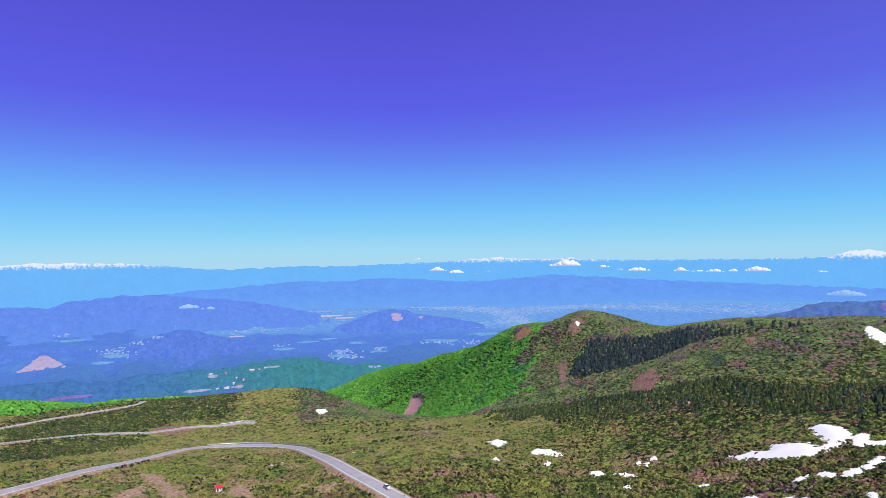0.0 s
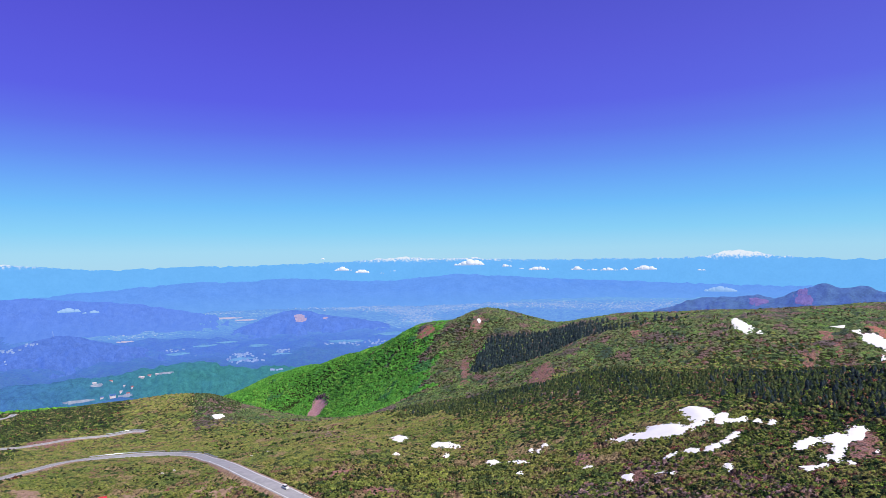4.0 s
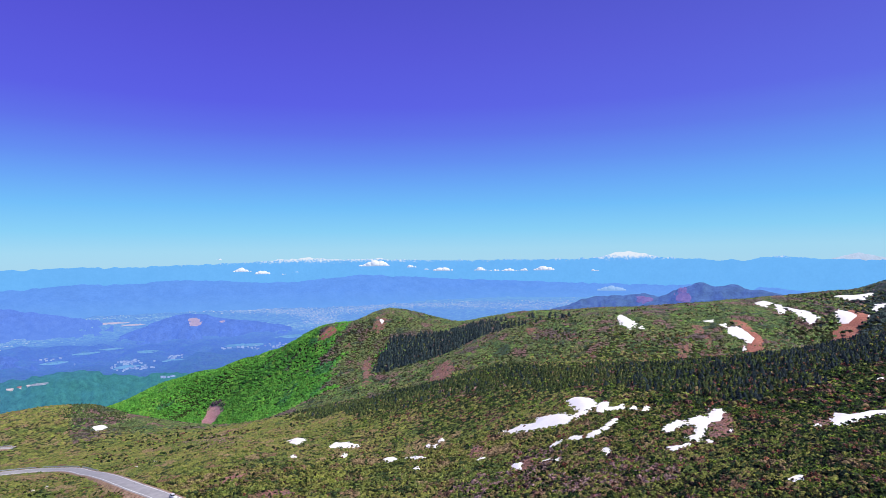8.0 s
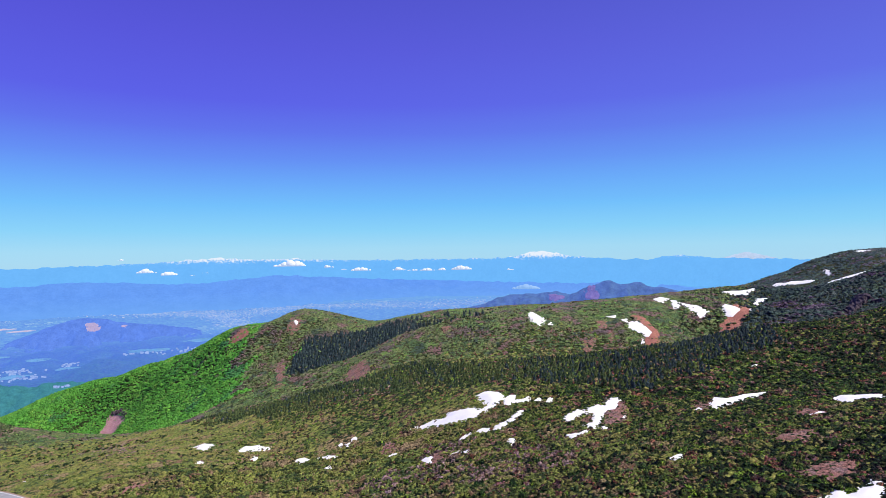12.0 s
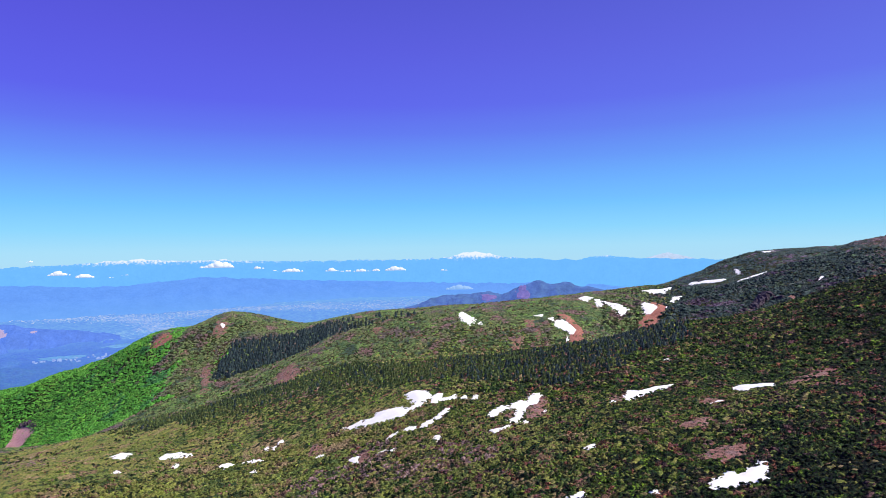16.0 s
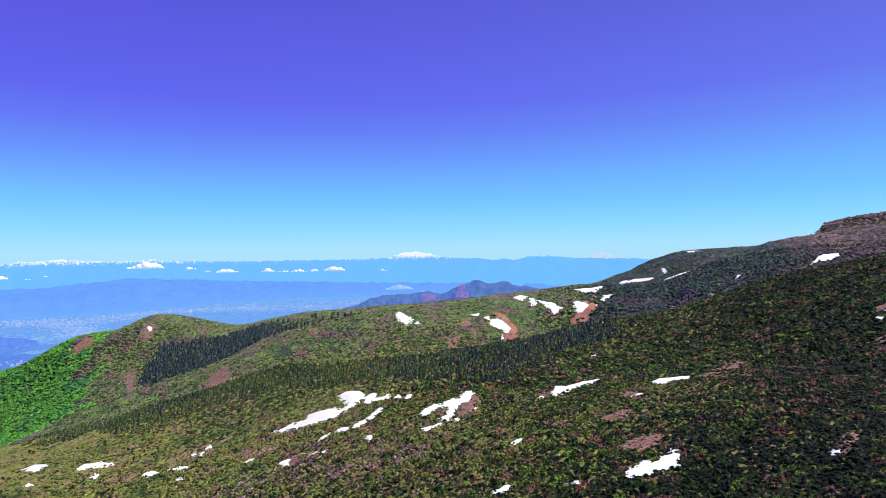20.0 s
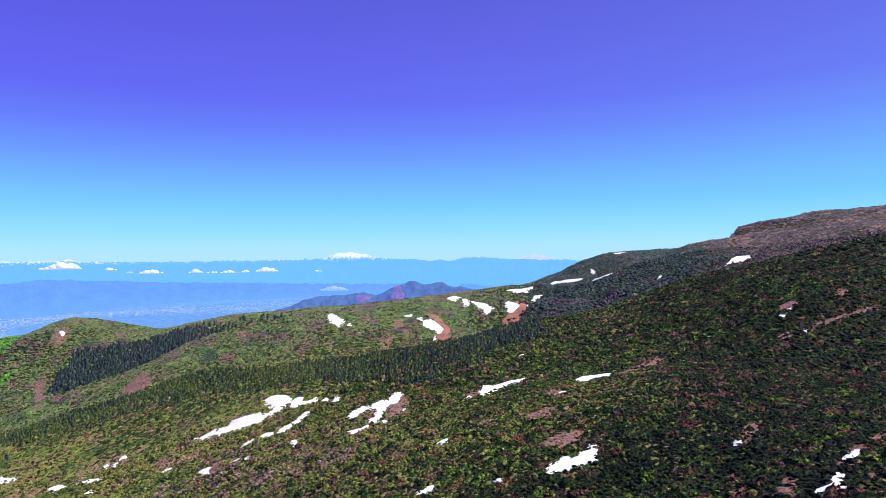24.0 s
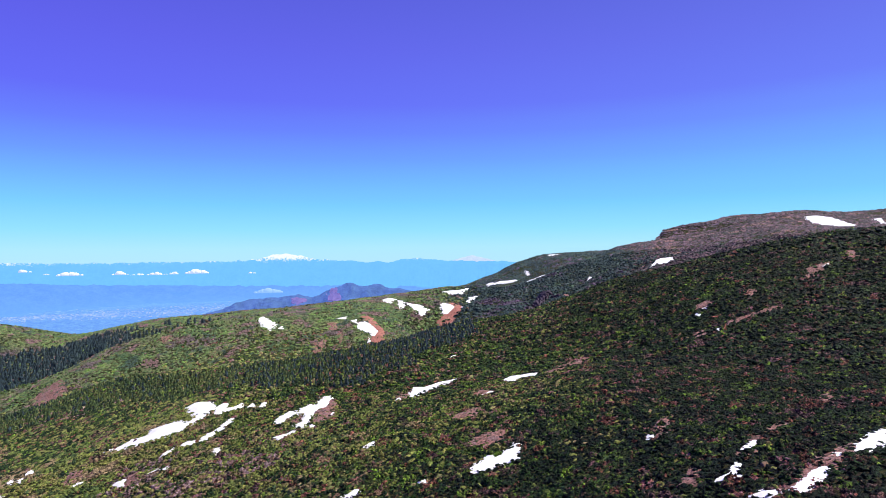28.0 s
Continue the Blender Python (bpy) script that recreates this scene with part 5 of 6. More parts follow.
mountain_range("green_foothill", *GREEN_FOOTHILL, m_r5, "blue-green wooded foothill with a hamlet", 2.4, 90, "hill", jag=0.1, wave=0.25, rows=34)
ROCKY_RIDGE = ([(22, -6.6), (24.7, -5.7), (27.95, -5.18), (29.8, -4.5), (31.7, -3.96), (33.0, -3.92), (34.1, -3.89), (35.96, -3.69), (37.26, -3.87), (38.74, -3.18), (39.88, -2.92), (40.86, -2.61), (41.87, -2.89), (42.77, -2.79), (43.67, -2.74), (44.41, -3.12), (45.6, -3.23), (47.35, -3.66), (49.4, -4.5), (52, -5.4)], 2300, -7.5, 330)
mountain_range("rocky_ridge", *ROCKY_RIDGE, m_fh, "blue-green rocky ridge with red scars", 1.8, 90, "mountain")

# valley floor of the backdrop, over the ground sheet
vb = np.radians(np.arange(-50, 66, 0.3))
vd = np.exp(np.linspace(np.log(1650), np.log(4940), 110))
dd, vbb = np.meshgrid(vd, vb, indexing="ij")
vx, vy = dd * np.sin(vbb), dd * np.cos(vbb)
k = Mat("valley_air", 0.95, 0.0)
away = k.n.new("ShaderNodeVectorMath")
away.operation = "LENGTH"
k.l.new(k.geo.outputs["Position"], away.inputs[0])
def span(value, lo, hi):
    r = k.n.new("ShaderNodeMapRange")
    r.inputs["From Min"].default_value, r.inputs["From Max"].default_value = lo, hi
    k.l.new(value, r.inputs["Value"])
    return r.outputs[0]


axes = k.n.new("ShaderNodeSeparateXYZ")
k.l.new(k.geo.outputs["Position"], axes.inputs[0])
# woods and fields glow in tones with the haze painted in, paler with distance
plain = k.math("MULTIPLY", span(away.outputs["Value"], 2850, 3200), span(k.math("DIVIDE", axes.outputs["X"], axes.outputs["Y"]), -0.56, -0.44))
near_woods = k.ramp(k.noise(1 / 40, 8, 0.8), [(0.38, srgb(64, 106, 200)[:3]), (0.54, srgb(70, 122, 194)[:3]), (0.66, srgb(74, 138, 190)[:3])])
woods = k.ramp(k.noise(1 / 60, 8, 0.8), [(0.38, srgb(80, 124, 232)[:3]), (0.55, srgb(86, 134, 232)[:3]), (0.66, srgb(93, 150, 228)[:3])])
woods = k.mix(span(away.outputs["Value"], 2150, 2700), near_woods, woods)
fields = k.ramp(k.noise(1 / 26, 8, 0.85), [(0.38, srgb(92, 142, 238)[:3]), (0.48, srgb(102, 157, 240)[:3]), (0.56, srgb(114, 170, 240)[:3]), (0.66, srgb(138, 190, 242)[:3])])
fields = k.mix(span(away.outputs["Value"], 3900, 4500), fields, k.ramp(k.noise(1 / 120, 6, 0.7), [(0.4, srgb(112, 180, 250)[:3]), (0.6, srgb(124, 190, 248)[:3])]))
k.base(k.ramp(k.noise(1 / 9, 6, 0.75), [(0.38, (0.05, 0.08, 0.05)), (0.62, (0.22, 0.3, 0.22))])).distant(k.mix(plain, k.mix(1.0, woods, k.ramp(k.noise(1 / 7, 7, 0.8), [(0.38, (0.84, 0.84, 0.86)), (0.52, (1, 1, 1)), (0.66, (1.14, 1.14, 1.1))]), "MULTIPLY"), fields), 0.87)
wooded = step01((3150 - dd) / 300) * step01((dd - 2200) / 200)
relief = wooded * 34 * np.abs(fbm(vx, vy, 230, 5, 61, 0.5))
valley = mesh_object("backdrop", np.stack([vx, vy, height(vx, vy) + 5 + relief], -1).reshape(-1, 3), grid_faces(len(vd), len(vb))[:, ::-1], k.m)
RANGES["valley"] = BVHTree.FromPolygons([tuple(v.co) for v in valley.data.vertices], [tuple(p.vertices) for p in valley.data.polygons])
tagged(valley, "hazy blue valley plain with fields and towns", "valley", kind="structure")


def part(name, bm, material, parent, label=""):
    """Links a bmesh as one mesh object under a thing or a part."""
    me = bpy.data.meshes.new(name)
    bm.to_mesh(me)
    bm.free()
    me.materials.append(material)
    ob = new(name, me)
    ob.parent = parent
    if label:
        ob["label"] = label
    return ob


def box(sx, sy, sz, at=(0, 0, 0), bevel=0.0, taper=1.0):
    """A bevelled block standing on at, its top scaled by taper."""
    bm = bmesh.new()
    bmesh.ops.create_cube(bm, size=1)
    for v in bm.verts:
        k = taper if v.co.z > 0 else 1
        v.co = Vector((v.co.x * sx * k, v.co.y * sy * k, (v.co.z + 0.5) * sz)) + Vector(at)
    if bevel:
        bmesh.ops.bevel(bm, geom=bm.edges[:], offset=bevel, segments=2, affect="EDGES")
    return bm


def gable(sx, sy, rise, at, eave=0.3, thick=0.15):
    """A gabled roof with thickness, its ridge along x."""
    bm = bmesh.new()
    prof = [(-sy / 2 - eave, -eave * rise / sy * 2), (0, rise), (sy / 2 + eave, -eave * rise / sy * 2), (sy / 2 + eave, -eave * rise / sy * 2 - thick), (0, rise - thick), (-sy / 2 - eave, -eave * rise / sy * 2 - thick)]
    ends = [[bm.verts.new(Vector((x, y, z)) + Vector(at)) for y, z in prof] for x in (-sx / 2 - eave, sx / 2 + eave)]
    bm.faces.new(ends[0][::-1])
    bm.faces.new(ends[1])
    for i in range(6):
        bm.faces.new([ends[0][i], ends[0][(i + 1) % 6], ends[1][(i + 1) % 6], ends[1][i]])
    bmesh.ops.recalc_face_normals(bm, faces=bm.faces[:])
    return bm


def rod(p, q, r, sides=8):
    """A round bar from p to q."""
    p, q = Vector(p), Vector(q)
    bm = bmesh.new()
    bmesh.ops.create_cone(bm, segments=sides, radius1=r, radius2=r, depth=(q - p).length, cap_ends=True)
    bm.transform(Matrix.Translation((p + q) / 2) @ (q - p).to_track_quat("Z", "Y").to_matrix().to_4x4())
    return bm


def thing(name, at, turn, label, category, group=""):
    e = new(name)
    e.matrix_world = pose(*at, 0, 0, turn)
    return tagged(e, label, category, group)


def wall_mat(name, colour, rough=0.7):
    k = Mat(name, rough)
    k.base(k.mix(k.ramp(k.noise(1.5, 4), [(0.4, (0, 0, 0)), (0.7, (1, 1, 1))]), colour, tuple(c * 0.75 for c in colour)))
    return k.m


m_white = wall_mat("white_render", (0.78, 0.77, 0.74))
m_redroof = wall_mat("red_sheet_roof", (0.55, 0.03, 0.05), 0.4)
m_dark = Mat("dark_glass", 0.15, 0.5).base((0.02, 0.025, 0.03)).m
m_wood = wall_mat("weathered_wood", (0.16, 0.11, 0.07))
m_carpaint = Mat("white_car_paint", 0.25, 0.5).base((0.80, 0.80, 0.80)).m
m_rubber = Mat("rubber", 0.8).base((0.02, 0.02, 0.02)).m
m_lamp = Mat("lamp_glass", 0.2, 0.5).base((0.6, 0.6, 0.58)).m
m_tail = Mat("tail_lamp", 0.3, 0.5).base((0.45, 0.02, 0.02)).m
m_concrete = wall_mat("concrete", (0.40, 0.39, 0.37))

# ---- hut beside the road ----
hx, hy = -92.1, 227.1
hz = float(height(hx, hy))
hut = thing("hut", (hx, hy, hz), 24, "small white hut with a red roof among heath", "hut")
hut.scale = (0.7, 0.7, 0.7)
part("foundation", box(3.4, 3.0, 0.8, (0, 0, -0.5)), m_concrete, hut, "concrete foundation")
part("wall", box(3.1, 2.7, 2.2, (0, 0, 0.3), 0.04), m_white, hut)
part("roof", gable(3.1, 2.7, 0.9, (0, 0, 2.55), 0.35), m_redroof, hut, "red sheet-metal roof")
hut_door = part("door", box(0.85, 0.08, 1.85, (-0.7, -1.36, 0.35), 0.02), m_wood, hut, "brown wooden door")
part("handle", rod((-0.4, -1.45, 1.2), (-0.4, -1.45, 1.38), 0.025), m_steel, hut_door)
hut_win = part("window", box(0.85, 0.08, 0.75, (0.75, -1.36, 1.2), 0.02), m_white, hut)
part("pane", box(0.7, 0.04, 0.6, (0.75, -1.40, 1.27)), m_dark, hut_win, "dark window pane")
part("chimney", rod((0.9, 0.5, 2.6), (0.9, 0.5, 4.0), 0.10), m_steel, hut, "thin steel flue")

# ---- car on the road ----
line, z, half = ROAD_LINES[0]
CARX, CARY = -30.9, 212.1
i = int(np.argmin(np.hypot(line[:, 0] - CARX, line[:, 1] - CARY)))
t = line[i + 1] - line[i - 1]
t /= np.hypot(*t)
cx, cy = line[i] + np.array([t[1], -t[0]]) * -1.3
car = thing("car", (cx, cy, z[i] + 0.03), math.degrees(math.atan2(t[1], t[0])), "white hatchback car driving on the mountain road", "car")
car.scale = (0.82, 0.82, 0.82)
bm = box(4.2, 1.72, 0.72, (0, 0, 0.28), 0.12, 0.96)
part("body", bm, m_carpaint, car)
part("cabin", box(2.5, 1.58, 0.58, (-0.25, 0, 0.98), 0.10, 0.78), m_dark, car, "dark tinted windows")
part("roof", box(1.85, 1.28, 0.07, (-0.25, 0, 1.53), 0.03), m_carpaint, car)
for sx in (-1.3, 1.3):
    for sy in (-0.8, 0.8):
        bm = bmesh.new()
        bmesh.ops.create_cone(bm, segments=20, radius1=0.32, radius2=0.32, depth=0.2, cap_ends=True)
        bm.transform(pose(sx, sy, 0.32, 90))
        wheel = part("wheel", bm, m_rubber, car, "black tyre")
        bm = bmesh.new()
        bmesh.ops.create_cone(bm, segments=16, radius1=0.19, radius2=0.19, depth=0.22, cap_ends=True)
        bm.transform(pose(sx, sy, 0.32, 90))
        part("rim", bm, m_steel, wheel)
for sy in (-0.62, 0.62):
    part("headlight", box(0.08, 0.32, 0.16, (2.07, sy, 0.66), 0.02), m_lamp, car)
    part("tail_light", box(0.08, 0.24, 0.26, (-2.07, sy, 0.70), 0.02), m_tail, car)
part("bumper", box(0.14, 1.6, 0.2, (2.06, 0, 0.34), 0.03), m_carpaint, car)

# ---- guard rails on the outer side of the bend ----


def offset(line, o):
    t = np.gradient(line, axis=0)
    t /= np.hypot(*t.T)[:, None]
    return line + np.stack([t[:, 1], -t[:, 0]], -1) * o


def guard_rail(line, z, o, i0, i1):
    p = offset(line, o)
    base = Vector((*p[i0], z[i0]))
    e = tagged(new("guard_rail"), "pale galvanised guard rail along the outer road edge", "guard rail", "guard rails")
    e.location = base
    for i in range(i0, i1, 2):
        part("post", rod(Vector((*p[i], z[i] - 0.5)) - base, Vector((*p[i], z[i] + 0.75)) - base, 0.07, 6), m_steel, e)
    for i in range(i0, i1 - 2, 2):
        a, b = Vector((*p[i], z[i])) - base, Vector((*p[i + 2], z[i + 2])) - base
        v = []
        t = (b - a).normalized()
        n = Vector((t.y, -t.x, 0)) * 0.06
        bm = bmesh.new()
        rows = [[bm.verts.new(q + n * k + Vector((0, 0, h))) for h, k in ((0.36, 1), (0.45, 2), (0.55, 1), (0.65, 2), (0.74, 1), (0.74, 0), (0.36, 0))] for q in (a, b)]
        for j in range(6):
            bm.faces.new([rows[0][j], rows[0][j + 1], rows[1][j + 1], rows[1][j]])
        part("beam", bm, m_steel, e)


n0 = len(ROAD_LINES[0][0])
line, z, half = ROAD_LINES[0]
for f0, f1 in ((0.40, 0.50), (0.505, 0.60), (0.605, 0.70)):
    guard_rail(line, z, -half - 0.5, int(n0 * f0), int(n0 * f1))
line, z, half = ROAD_LINES[1]
guard_rail(line, z, -half - 0.5, int(len(line) * 0.86), len(line) - 1)

# snow-marker poles by the road
line, z, half = ROAD_LINES[0]
m_pole = Mat("marker_paint", 0.5).base((0.75, 0.72, 0.66)).m
for i in range(6, len(line) - 4, 26):
    p = offset(line, half + 1.1)[i]
    e = thing("marker_pole", (p[0], p[1], z[i] - 0.3), 0, "thin white snow-marker pole at the road edge", "road marker", "marker poles")
    part("pole", rod((0, 0, -0.3), (0, 0, 2.4), 0.03, 6), m_pole, e)
    part("reflector", box(0.12, 0.04, 0.18, (0, 0, 2.35), 0.01), m_tail, e, "red reflector")

# ---- single firs in front of the fir wood ----

def fir_tree(seed):
    rnd = random.Random(seed)
    e = new("fir_tree")
    tagged(e, "small dark green wind-beaten fir tree among shrubs", "tree", "fir trees")
    bm = bmesh.new()
    bmesh.ops.create_cone(bm, segments=7, radius1=0.07, radius2=0.015, depth=1.1, cap_ends=True)
    bmesh.ops.translate(bm, verts=bm.verts[:], vec=(0, 0, 0.4))
    part("trunk", bm, m_bark, e, "thin grey-brown trunk")
    v, f = fir(seed, 6, 9)
    bm = bmesh.new()
    vs = [bm.verts.new((x * (1 + 0.35 * (y > 0)), y, z * 0.95)) for x, y, z in v]
    for q in f:
        bm.faces.new([vs[j] for j in q])
    part("crown", bm, m_conifer, e)
    return e



def shrub(seed):
    """A dwarf pine bush: several ragged mounds of needles over bent stems."""
    rnd = random.Random(seed)
    e = tagged(new("dwarf_pine"), "single dark green dwarf pine bush on the slope", "shrub", "dwarf pine bushes")
    bm = bmesh.new()
    for q in range(5):
        v, f = tuft(seed * 10 + q, 7, 3)
        ox, oy, r = rnd.uniform(-0.45, 0.45), rnd.uniform(-0.35, 0.35), rnd.uniform(0.5, 0.95)
        vs = [bm.verts.new((x * r + ox, y * r + oy, z * r * 0.55)) for x, y, z in v]
        for t3 in f:
            bm.faces.new([vs[j] for j in t3])
    part("foliage", bm, m_scrub, e)
    for q in range(3):
        a = rnd.uniform(0, 6.28)
        part("stem", rod((0, 0, -0.2), (0.4 * math.cos(a), 0.4 * math.sin(a), 0.3), 0.035, 5), m_bark, e)
    return e


BUSHES = (-147.5, -147.0, -146.4, -146.2, -146.0, -146.3), (254.0, 258.5, 263.0, 267.5, 272.0, 276.5)
shrubs = [shrub(s) for s in (201, 202, 203, 204, 205)]
sx, sy = clear(*spread(20, 96, 105, 190, 9.5, rng))
sx, sy = np.r_[BUSHES[0], sx], np.r_[BUSHES[1], sy]      # a clump below the road first
sz = height(sx, sy)
for j, (x, y, zz) in enumerate(zip(sx[:200], sy[:200], sz[:200])):
    s = rng.uniform(1.6, 2.8)
    m4 = pose(x, y, zz + 0.1, 0, 0, rng.uniform(0, 360))
    if j < len(shrubs):
        shrubs[j].matrix_world = m4 @ Matrix.Scale(s, 4)
    else:
        o = copy_thing(shrubs[j % len(shrubs)], m4)
        o.scale = (s, s, s)

firs = [fir_tree(s) for s in (101, 102, 103, 104)]
fx, fy = clear(*spread(5, 64, 225, 400, 9.0, rng))
m = within(FOREST[:1], fx, fy) | (rng.random(len(fx)) < 0.06)
fx, fy = fx[m][:190], fy[m][:190]
fz = height(fx, fy)
for j, (x, y, zz) in enumerate(zip(fx, fy, fz)):
    s = rng.uniform(2.2, 4.6)
    m4 = pose(x, y, zz - 0.1, rng.uniform(-4, 4), rng.uniform(-4, 4), rng.uniform(0, 360))
    if j < len(firs):
        firs[j].matrix_world = m4 @ Matrix.Scale(s, 4)
    else:
        src = firs[j % len(firs)]
        o = copy_thing(src, m4)
        o.scale = (s, s, s)

# ---- dark rock outcrops on the gully wall ----
k = Mat("volcanic_rock", 0.9)
k.base(k.ramp(k.noise(0.8, 6, 0.7), [(0.35, (0.035, 0.027, 0.04)), (0.6, (0.08, 0.058, 0.075)), (0.75, (0.17, 0.10, 0.10))])).bump(k.noise(1.2, 6, 0.7), 1.0, 0.6)
m_rock = k.m
def outcrop(name, j, x, y, w, h, material, label, category, group, rough=0.45):
    """A broken block of rock, half sunk in the slope."""
    bm = bmesh.new()
    bmesh.ops.create_icosphere(bm, subdivisions=3, radius=0.5)
    for v in bm.verts:
        v.co *= 1 + rough * noise.fractal(v.co * 3 + Vector((j * 7, 0, 0)), 0.7, 2.0, 4)
        v.co = Vector((v.co.x * w, v.co.y * w * 0.6, v.co.z * h * 1.1))
    me = bpy.data.meshes.new(name)
    bm.to_mesh(me)
    bm.free()
    me.materials.append(material)
    o = new(name, me)
    o.matrix_world = pose(x, y, float(height(x, y)) - h * 0.1, 0, 0, 35 + 11 * j)
    tagged(o, label, category, group)


for j, (x, y, w, h) in enumerate(((503, 281, 14, 9), (514, 286, 16, 11), (526, 290, 17, 13), (538, 294, 16, 13), (550, 297, 14, 11), (541, 281, 12, 7), (486, 279, 12, 6))):
    outcrop("rock_outcrop", j, x, y, w, h, m_rock, "jagged dark purple volcanic rock outcrop in a gully", "rock", "rock outcrops")
for j, (x, y, w, h) in enumerate(((-61, 864, 9, 8), (-56, 858, 10, 9), (-51.6, 850.5, 10, 10), (-47, 832, 9, 8), (-44, 818, 8, 7))):
    outcrop("rock_outcrop", 20 + j, x, y, w, h, m_rock, "dark rock ledge at the head of the pink scree", "rock", "scree ledges")
m_stone = Mat("pale_stone", 0.85).base((0.62, 0.60, 0.57)).m
for j, (x, y) in enumerate(((-80.2, 270.1), (-83.5, 264.9), (-49.4, 281.1), (-43.4, 290.2))):
    outcrop("boulder", 40 + j, x, y, 2.0, 1.6, m_stone, "pale grey boulder lying in the heath", "boulder", "boulders", 0.25)

# ---- scars, hamlet, town, clouds of the distance ----


def on_range(spec, b, el):
    """The places on a range's near face at bearings and elevations."""
    b, el = np.broadcast_arrays(np.asarray(b, float), np.asarray(el, float))
    out = []
    for bi, ei in zip(b.ravel(), el.ravel()):
        met = [RANGES[name].ray_cast(Vector((0, 0, Z0)), bearing_vec(bi, ei)) for name in (RANGES if spec == "any" else [spec])]
        hit = min((m for m in met if m[0] is not None), key=lambda m: m[3], default=(None,))[0]
        out.append(hit if hit is not None else Vector((0, 0, Z0)) + bearing_vec(bi, ei) * 2600)
    p = np.array([tuple(q) for q in out])
    return tuple(p[:, k].reshape(b.shape) for k in range(3))


def range_scar(name, spec, b, el, wb, wel, material, label, category, mound=False):
    """An open scar on a range's face, ragged and stepped, lying just proud of the slope."""
    n = 44
    u, v = np.meshgrid(np.linspace(-1.2, 1.2, n), np.linspace(-1.2, 1.2, n), indexing="ij")
    r = np.hypot(u, v) + 0.35 * fbm(u + b, v + el, 0.7, 3, 7)
    if mound:
        r = np.maximum(np.abs(v), np.abs(u) / (1.05 - 0.42 * (v + 1))) + 0.15 * fbm(u + b, v + el, 0.5, 3, 7)
    x, y, z = on_range(spec, b + u * wb, el + v * wel)
    far = np.sqrt(x * x + y * y + (z - Z0) ** 2)
    near = far.copy()
    for _ in range(40):
        near = np.minimum((np.roll(near, 1, 0) + np.roll(near, -1, 0) + np.roll(near, 1, 1) + np.roll(near, -1, 1)) / 4, far)
    x, y, z = x * near / far, y * near / far, Z0 + (z - Z0) * near / far
    k = 1 - np.clip((1.08 - r) * 30, -10, 5) / np.hypot(x, y)
    z = Z0 + (z - Z0) * k + np.round(v * 3) * 0.6
    quads = grid_faces(n, n)
    quads = quads[(r.ravel()[quads] < 1.15).all(1)]
    used, back = np.unique(quads, return_inverse=True)
    p = np.stack([x * k, y * k, z], -1).reshape(-1, 3)[used]
    base = p.mean(0)
    o = mesh_object(name, p - base, back.reshape(-1, 4), material)
    o.location = base
    return tagged(o, label, category)


# far scars, meadows and lodges glow: the haze over them is in these tones
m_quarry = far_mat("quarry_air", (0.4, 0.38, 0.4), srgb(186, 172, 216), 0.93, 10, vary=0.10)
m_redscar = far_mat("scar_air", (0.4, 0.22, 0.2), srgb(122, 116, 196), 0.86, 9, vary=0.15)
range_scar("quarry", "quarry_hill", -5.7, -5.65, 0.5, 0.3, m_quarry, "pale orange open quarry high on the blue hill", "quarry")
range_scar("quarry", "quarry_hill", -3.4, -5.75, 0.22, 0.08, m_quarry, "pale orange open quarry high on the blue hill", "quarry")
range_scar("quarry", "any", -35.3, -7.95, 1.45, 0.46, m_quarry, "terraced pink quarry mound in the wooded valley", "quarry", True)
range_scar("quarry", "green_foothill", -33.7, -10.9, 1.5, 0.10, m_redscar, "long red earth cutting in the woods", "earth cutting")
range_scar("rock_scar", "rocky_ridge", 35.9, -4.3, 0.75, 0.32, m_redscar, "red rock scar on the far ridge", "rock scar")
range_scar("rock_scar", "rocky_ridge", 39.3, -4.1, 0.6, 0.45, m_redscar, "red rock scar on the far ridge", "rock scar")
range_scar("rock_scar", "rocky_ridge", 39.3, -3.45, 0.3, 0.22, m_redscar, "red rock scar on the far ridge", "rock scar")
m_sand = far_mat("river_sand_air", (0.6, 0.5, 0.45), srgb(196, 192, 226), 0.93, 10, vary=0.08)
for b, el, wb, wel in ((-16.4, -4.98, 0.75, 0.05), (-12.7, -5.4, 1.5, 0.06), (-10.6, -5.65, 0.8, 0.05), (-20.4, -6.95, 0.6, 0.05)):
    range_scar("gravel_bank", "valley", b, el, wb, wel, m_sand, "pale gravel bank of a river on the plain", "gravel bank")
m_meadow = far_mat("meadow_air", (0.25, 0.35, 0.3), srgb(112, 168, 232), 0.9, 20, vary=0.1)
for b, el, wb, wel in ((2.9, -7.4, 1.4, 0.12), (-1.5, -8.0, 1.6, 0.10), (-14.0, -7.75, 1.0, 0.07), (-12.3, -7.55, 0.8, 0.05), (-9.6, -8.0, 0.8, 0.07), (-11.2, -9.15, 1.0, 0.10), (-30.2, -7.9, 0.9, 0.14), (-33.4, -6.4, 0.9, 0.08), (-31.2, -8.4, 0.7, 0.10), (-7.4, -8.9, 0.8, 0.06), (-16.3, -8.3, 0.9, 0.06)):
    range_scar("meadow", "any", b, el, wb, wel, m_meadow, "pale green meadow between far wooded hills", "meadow")

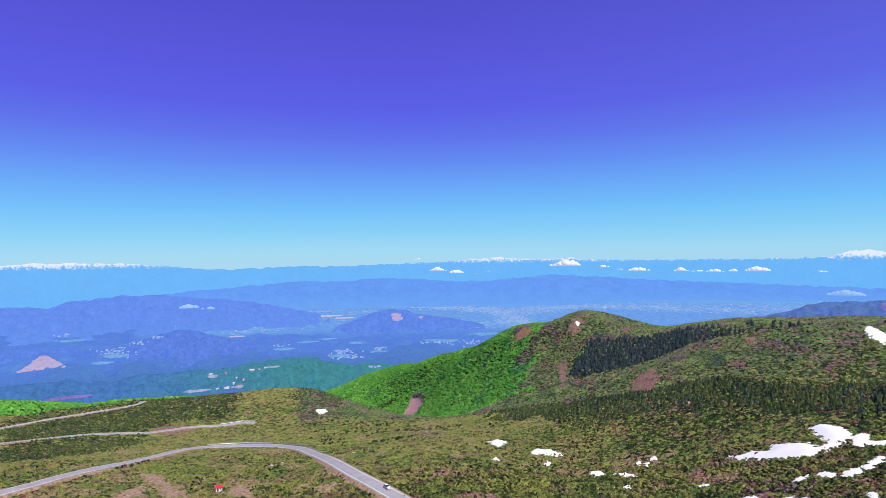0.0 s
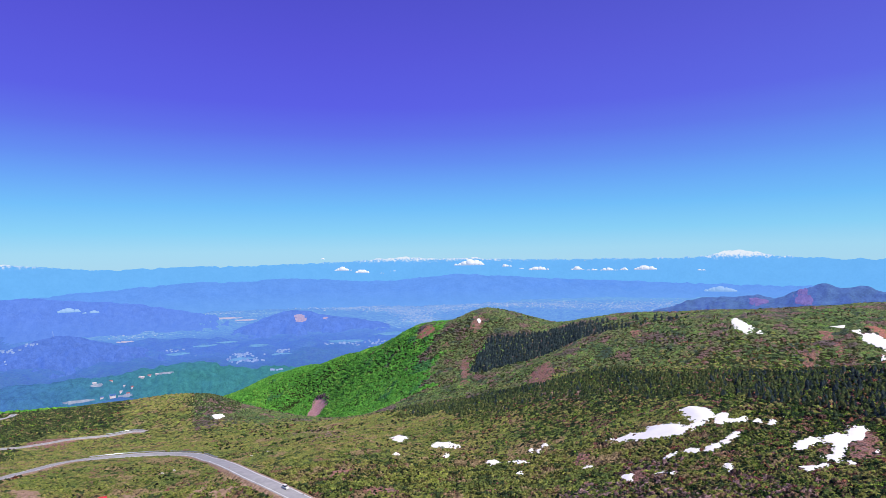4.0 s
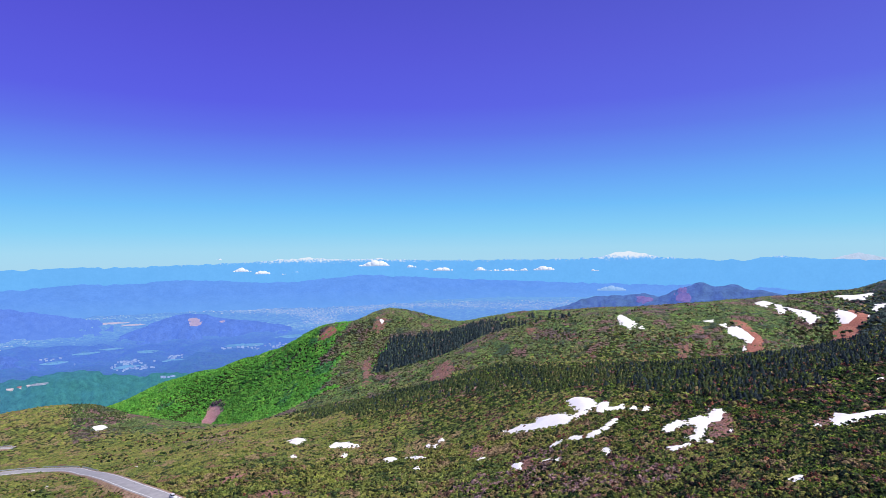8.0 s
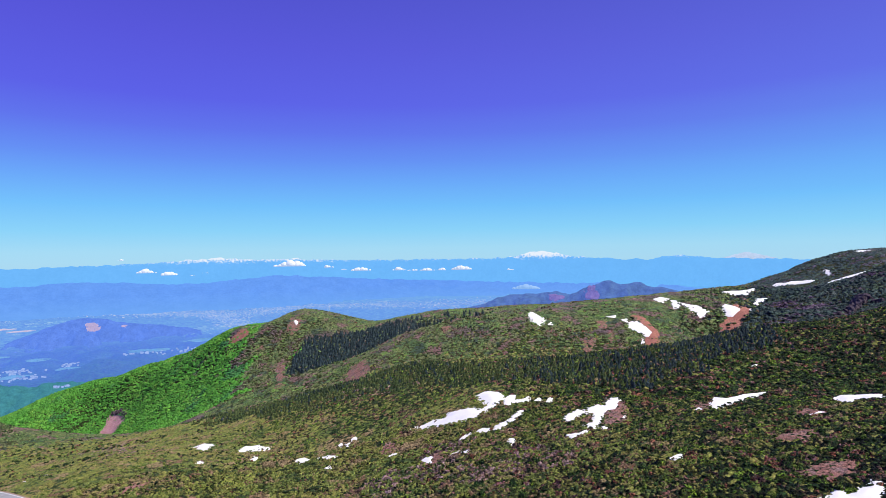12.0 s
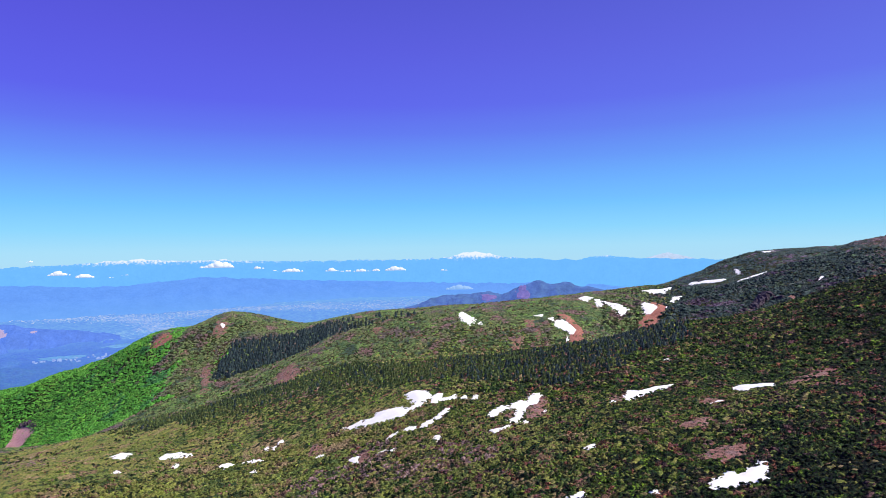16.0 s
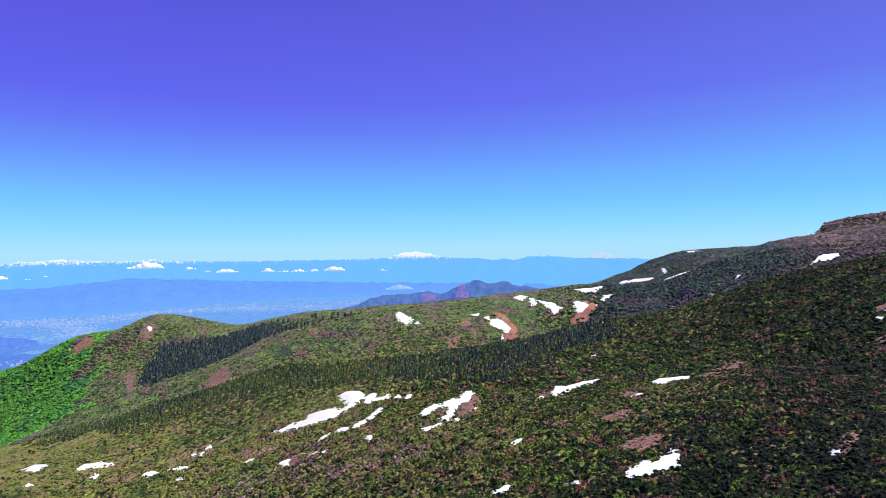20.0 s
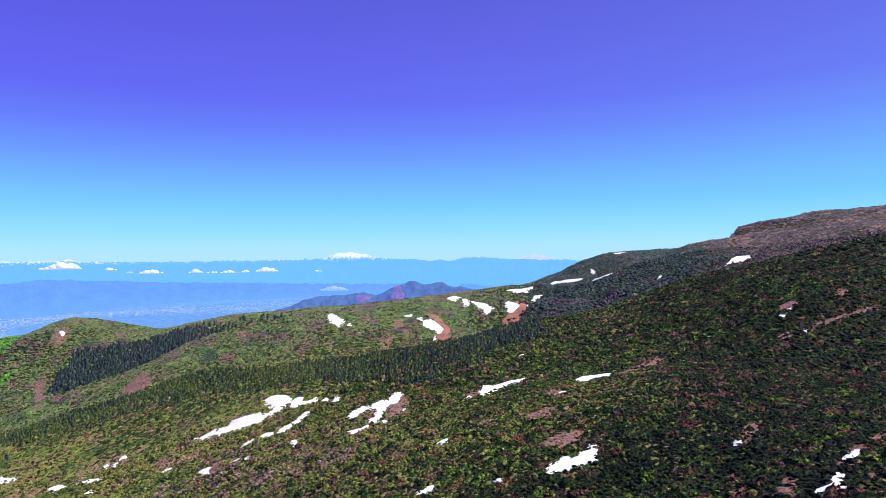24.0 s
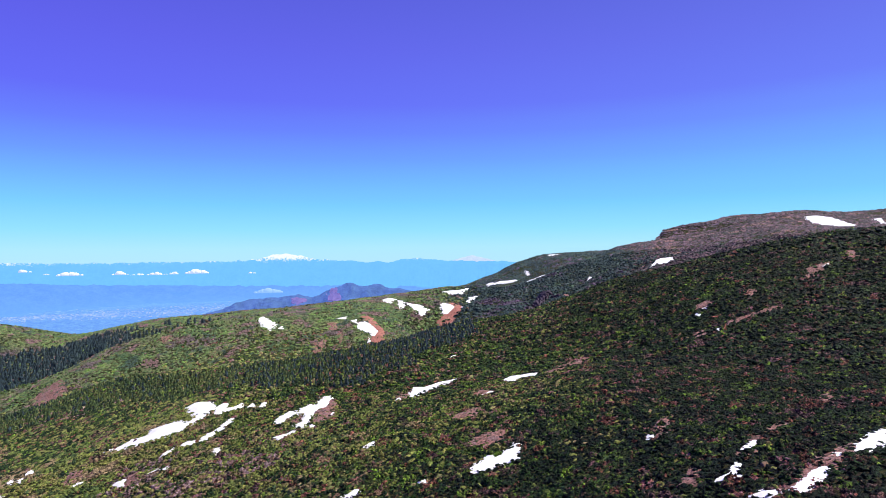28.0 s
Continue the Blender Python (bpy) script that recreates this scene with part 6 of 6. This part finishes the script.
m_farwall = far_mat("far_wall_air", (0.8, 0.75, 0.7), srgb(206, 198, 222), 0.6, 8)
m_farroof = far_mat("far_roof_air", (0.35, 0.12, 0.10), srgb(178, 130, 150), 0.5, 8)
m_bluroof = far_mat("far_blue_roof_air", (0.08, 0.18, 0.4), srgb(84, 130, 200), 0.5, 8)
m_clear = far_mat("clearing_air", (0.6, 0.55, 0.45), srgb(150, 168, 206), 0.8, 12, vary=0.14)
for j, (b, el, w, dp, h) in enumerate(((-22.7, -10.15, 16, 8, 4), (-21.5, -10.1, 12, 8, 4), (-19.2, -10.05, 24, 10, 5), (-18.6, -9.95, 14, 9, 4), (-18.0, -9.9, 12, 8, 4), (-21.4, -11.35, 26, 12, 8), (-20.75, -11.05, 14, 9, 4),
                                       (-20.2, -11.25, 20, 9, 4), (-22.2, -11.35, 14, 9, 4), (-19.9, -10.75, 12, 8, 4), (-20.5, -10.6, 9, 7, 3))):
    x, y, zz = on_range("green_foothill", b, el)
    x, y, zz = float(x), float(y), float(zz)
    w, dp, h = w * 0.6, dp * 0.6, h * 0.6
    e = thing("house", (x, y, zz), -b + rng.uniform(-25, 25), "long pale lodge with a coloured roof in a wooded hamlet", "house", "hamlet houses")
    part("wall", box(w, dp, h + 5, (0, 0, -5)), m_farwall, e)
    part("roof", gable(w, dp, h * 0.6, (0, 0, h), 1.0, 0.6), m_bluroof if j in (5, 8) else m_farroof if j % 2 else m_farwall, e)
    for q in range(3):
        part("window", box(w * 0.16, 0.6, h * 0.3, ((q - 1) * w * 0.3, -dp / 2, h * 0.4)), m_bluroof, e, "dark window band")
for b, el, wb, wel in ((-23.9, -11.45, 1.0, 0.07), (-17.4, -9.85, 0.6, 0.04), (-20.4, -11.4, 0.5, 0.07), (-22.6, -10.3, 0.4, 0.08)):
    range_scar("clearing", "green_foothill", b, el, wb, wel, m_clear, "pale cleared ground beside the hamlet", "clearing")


def town(name, spots, count, seed, size, material, label, tall=0.5):
    """Many far houses strewn over the plain; spots: (bearing, elevation, spread, spread)."""
    r = np.random.default_rng(seed)
    cube = np.array([[sx, sy, sz] for sz in (0, 1) for sy in (-0.5, 0.5) for sx in (-0.5, 0.5)])
    faces = np.array([[0, 1, 5, 4], [1, 3, 7, 5], [3, 2, 6, 7], [2, 0, 4, 6], [4, 5, 7, 6]])
    pick = r.integers(0, len(spots), count)
    s = np.asarray(spots, float)[pick]
    b, el = s[:, 0] + s[:, 2] * r.normal(0, 0.6, count), s[:, 1] + s[:, 3] * r.normal(0, 0.6, count)
    fe, fd = np.array(FLOOR_EL, float), np.array(FLOOR_D, float)
    d = np.interp(el, fe, fd)
    x, y = d * np.sin(np.radians(b)), d * np.cos(np.radians(b))
    z = height(x, y) + 4
    a = np.radians(-b) + r.normal(0, 0.3, count)
    w = size * r.uniform(0.5, 1.6, count)
    dep, h = size * r.uniform(0.5, 1.0, count), size * tall * r.uniform(0.4, 1.2, count)
    cx, cy, cz = cube[:, 0] * w[:, None], cube[:, 1] * dep[:, None], cube[:, 2] * h[:, None]
    c, sn = np.cos(a)[:, None], np.sin(a)[:, None]
    v = np.stack([cx * c - cy * sn + x[:, None], cx * sn + cy * c + y[:, None], cz + z[:, None]], -1).reshape(-1, 3)
    f = (faces[None] + (np.arange(count) * 8)[:, None, None]).reshape(-1, 4)
    return tagged(mesh_object(name, v, f, material, smooth=False), label, "town", kind="stuff")


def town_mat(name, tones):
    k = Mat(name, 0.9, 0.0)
    # every tone is emitted, with the haze over the plain already in it
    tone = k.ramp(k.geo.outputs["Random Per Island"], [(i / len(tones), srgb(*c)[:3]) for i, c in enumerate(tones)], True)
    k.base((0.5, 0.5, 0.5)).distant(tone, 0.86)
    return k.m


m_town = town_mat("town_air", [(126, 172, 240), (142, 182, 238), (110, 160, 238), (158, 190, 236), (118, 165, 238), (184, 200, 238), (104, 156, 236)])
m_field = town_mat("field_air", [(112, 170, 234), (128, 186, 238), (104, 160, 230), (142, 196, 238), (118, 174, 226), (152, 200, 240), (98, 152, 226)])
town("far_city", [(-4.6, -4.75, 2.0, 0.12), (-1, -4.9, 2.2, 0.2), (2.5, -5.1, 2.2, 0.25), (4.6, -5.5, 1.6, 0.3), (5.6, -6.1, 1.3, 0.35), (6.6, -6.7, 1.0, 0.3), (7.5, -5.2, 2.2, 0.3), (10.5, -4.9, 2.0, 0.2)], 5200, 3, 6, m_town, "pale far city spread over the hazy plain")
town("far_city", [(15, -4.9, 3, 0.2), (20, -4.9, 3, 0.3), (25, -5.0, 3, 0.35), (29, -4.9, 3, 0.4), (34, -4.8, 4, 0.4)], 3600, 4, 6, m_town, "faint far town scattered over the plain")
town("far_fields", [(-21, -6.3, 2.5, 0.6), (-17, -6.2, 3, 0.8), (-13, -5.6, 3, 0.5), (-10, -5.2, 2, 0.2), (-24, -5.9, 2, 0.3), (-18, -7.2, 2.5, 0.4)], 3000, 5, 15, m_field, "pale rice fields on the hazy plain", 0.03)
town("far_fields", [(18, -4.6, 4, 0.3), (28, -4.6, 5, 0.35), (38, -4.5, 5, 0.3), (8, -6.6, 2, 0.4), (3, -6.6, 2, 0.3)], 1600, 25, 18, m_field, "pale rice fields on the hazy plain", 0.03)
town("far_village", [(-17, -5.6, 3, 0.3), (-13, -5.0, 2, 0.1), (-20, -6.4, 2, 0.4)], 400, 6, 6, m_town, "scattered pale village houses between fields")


# village walls and roofs, their haze painted in as glow
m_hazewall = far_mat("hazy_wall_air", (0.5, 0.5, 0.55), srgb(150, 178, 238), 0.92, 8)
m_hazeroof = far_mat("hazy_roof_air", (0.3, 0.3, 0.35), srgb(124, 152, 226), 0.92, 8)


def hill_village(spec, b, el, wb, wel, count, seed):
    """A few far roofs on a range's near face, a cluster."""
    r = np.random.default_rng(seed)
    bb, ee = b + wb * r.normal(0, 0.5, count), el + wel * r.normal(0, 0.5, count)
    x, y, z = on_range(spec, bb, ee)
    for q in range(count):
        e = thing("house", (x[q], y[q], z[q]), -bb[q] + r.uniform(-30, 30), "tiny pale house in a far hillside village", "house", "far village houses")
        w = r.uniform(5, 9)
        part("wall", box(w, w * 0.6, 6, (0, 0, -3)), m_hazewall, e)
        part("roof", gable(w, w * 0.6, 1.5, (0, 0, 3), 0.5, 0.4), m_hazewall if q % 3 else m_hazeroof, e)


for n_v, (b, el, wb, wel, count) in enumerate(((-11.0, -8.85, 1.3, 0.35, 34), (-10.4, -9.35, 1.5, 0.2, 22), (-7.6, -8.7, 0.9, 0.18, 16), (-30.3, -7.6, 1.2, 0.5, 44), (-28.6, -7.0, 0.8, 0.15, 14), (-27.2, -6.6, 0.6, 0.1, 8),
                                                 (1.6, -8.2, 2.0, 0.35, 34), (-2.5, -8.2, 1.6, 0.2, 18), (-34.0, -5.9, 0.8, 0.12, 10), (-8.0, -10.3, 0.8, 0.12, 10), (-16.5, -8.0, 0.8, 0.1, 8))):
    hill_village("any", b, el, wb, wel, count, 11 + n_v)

# power-line towers on the foothills
for b, el in ((-14.9, -8.9), (-7.6, -9.4), (0.6, -10.0), (-25.6, -6.1)):
    x, y, zz = (float(c) for c in on_range("wooded_hill", b, el))
    e = thing("pylon", (x, y, zz), 20, "slim far steel power-line tower", "pylon", "pylons")
    for sx, sy in ((-1, -1), (1, -1), (1, 1), (-1, 1)):
        part("leg", rod((sx * 3, sy * 3, -4), (sx * 0.4, sy * 0.4, 22), 0.16, 5), m_hazewall, e)
    for h, w in ((16, 4), (20, 3)):
        part("crossarm", rod((-w, 0, h), (w, 0, h), 0.15, 5), m_hazewall, e)

# clouds and mist get most of their brightness from added emission
k = Mat("cloud_white", 1.0, 0.0)
k.base((0.9, 0.9, 0.9)).distant(srgb(205, 222, 246), 0.6)
m_cloud = k.m
k = Mat("mist_white", 1.0, 0.0)
k.base((0.6, 0.7, 0.85)).distant(srgb(140, 186, 240), 0.85)
m_mist = k.m


def cloud(b, el, width, d, seed, material, label):
    """A small fair-weather cloud with a flat base; width in degrees."""
    rnd = random.Random(seed)
    w = d * math.tan(radians(width))
    bm = bmesh.new()
    for q in range(max(7, int(width * 7))):
        u = rnd.uniform(-1, 1)
        r = w * 0.16 * (1.25 - abs(u)) * rnd.uniform(0.6, 1.3)
        made = bmesh.ops.create_icosphere(bm, subdivisions=2, radius=r)["verts"]
        for v in made:
            n = noise.noise(v.co * (3.0 / r) + Vector((seed, q, 0)))
            v.co *= 1 + 0.3 * n
            v.co.z = max(v.co.z * 0.8, -r * 0.22)
            v.co += Vector((u * w * 0.5, rnd.uniform(-0.0, 0.0), r * 0.25))
    for f in bm.faces:
        f.smooth = True
    me = bpy.data.meshes.new("cloud")
    bm.to_mesh(me)
    bm.free()
    me.materials.append(material)
    o = new("cloud", me)
    o.matrix_world = Matrix.Translation(Vector((d * math.sin(radians(b)), d * math.cos(radians(b)), Z0 + d * math.tan(radians(el))))) @ pose(0, 0, 0, 0, 0, -b)
    return tagged(o, label, "cloud", "low clouds")


for j, (b, el, w) in enumerate(((-1.7, -1.18, 1.5), (0.1, -1.42, 1.4), (3.05, -1.3, 0.5), (10.5, -0.85, 2.6), (14.0, -1.02, 1.0), (15.5, -1.25, 0.45), (17.2, -1.38, 1.8), (20.7, -1.4, 1.2), (22.1, -1.46, 1.0), (23.5, -1.48, 1.3),
                               (24.9, -1.46, 1.0), (26.8, -1.44, 1.9), (31.4, -1.52, 0.9), (-3.6, -0.06, 0.5), (2.0, -1.5, 0.4))):
    cloud(b, el - 0.12, w * 1.1, 4420, 40 + j, m_cloud, "small white fair-weather cloud before the far range")
for j, (b, el, w, d) in enumerate(((33.1, -3.5, 2.6, 3500), (-24.5, -4.2, 1.8, 3150), (-22.9, -4.35, 1.2, 3150))):
    cloud(b, el, w, d, 80 + j, m_mist, "thin veil of low mist over the plain")
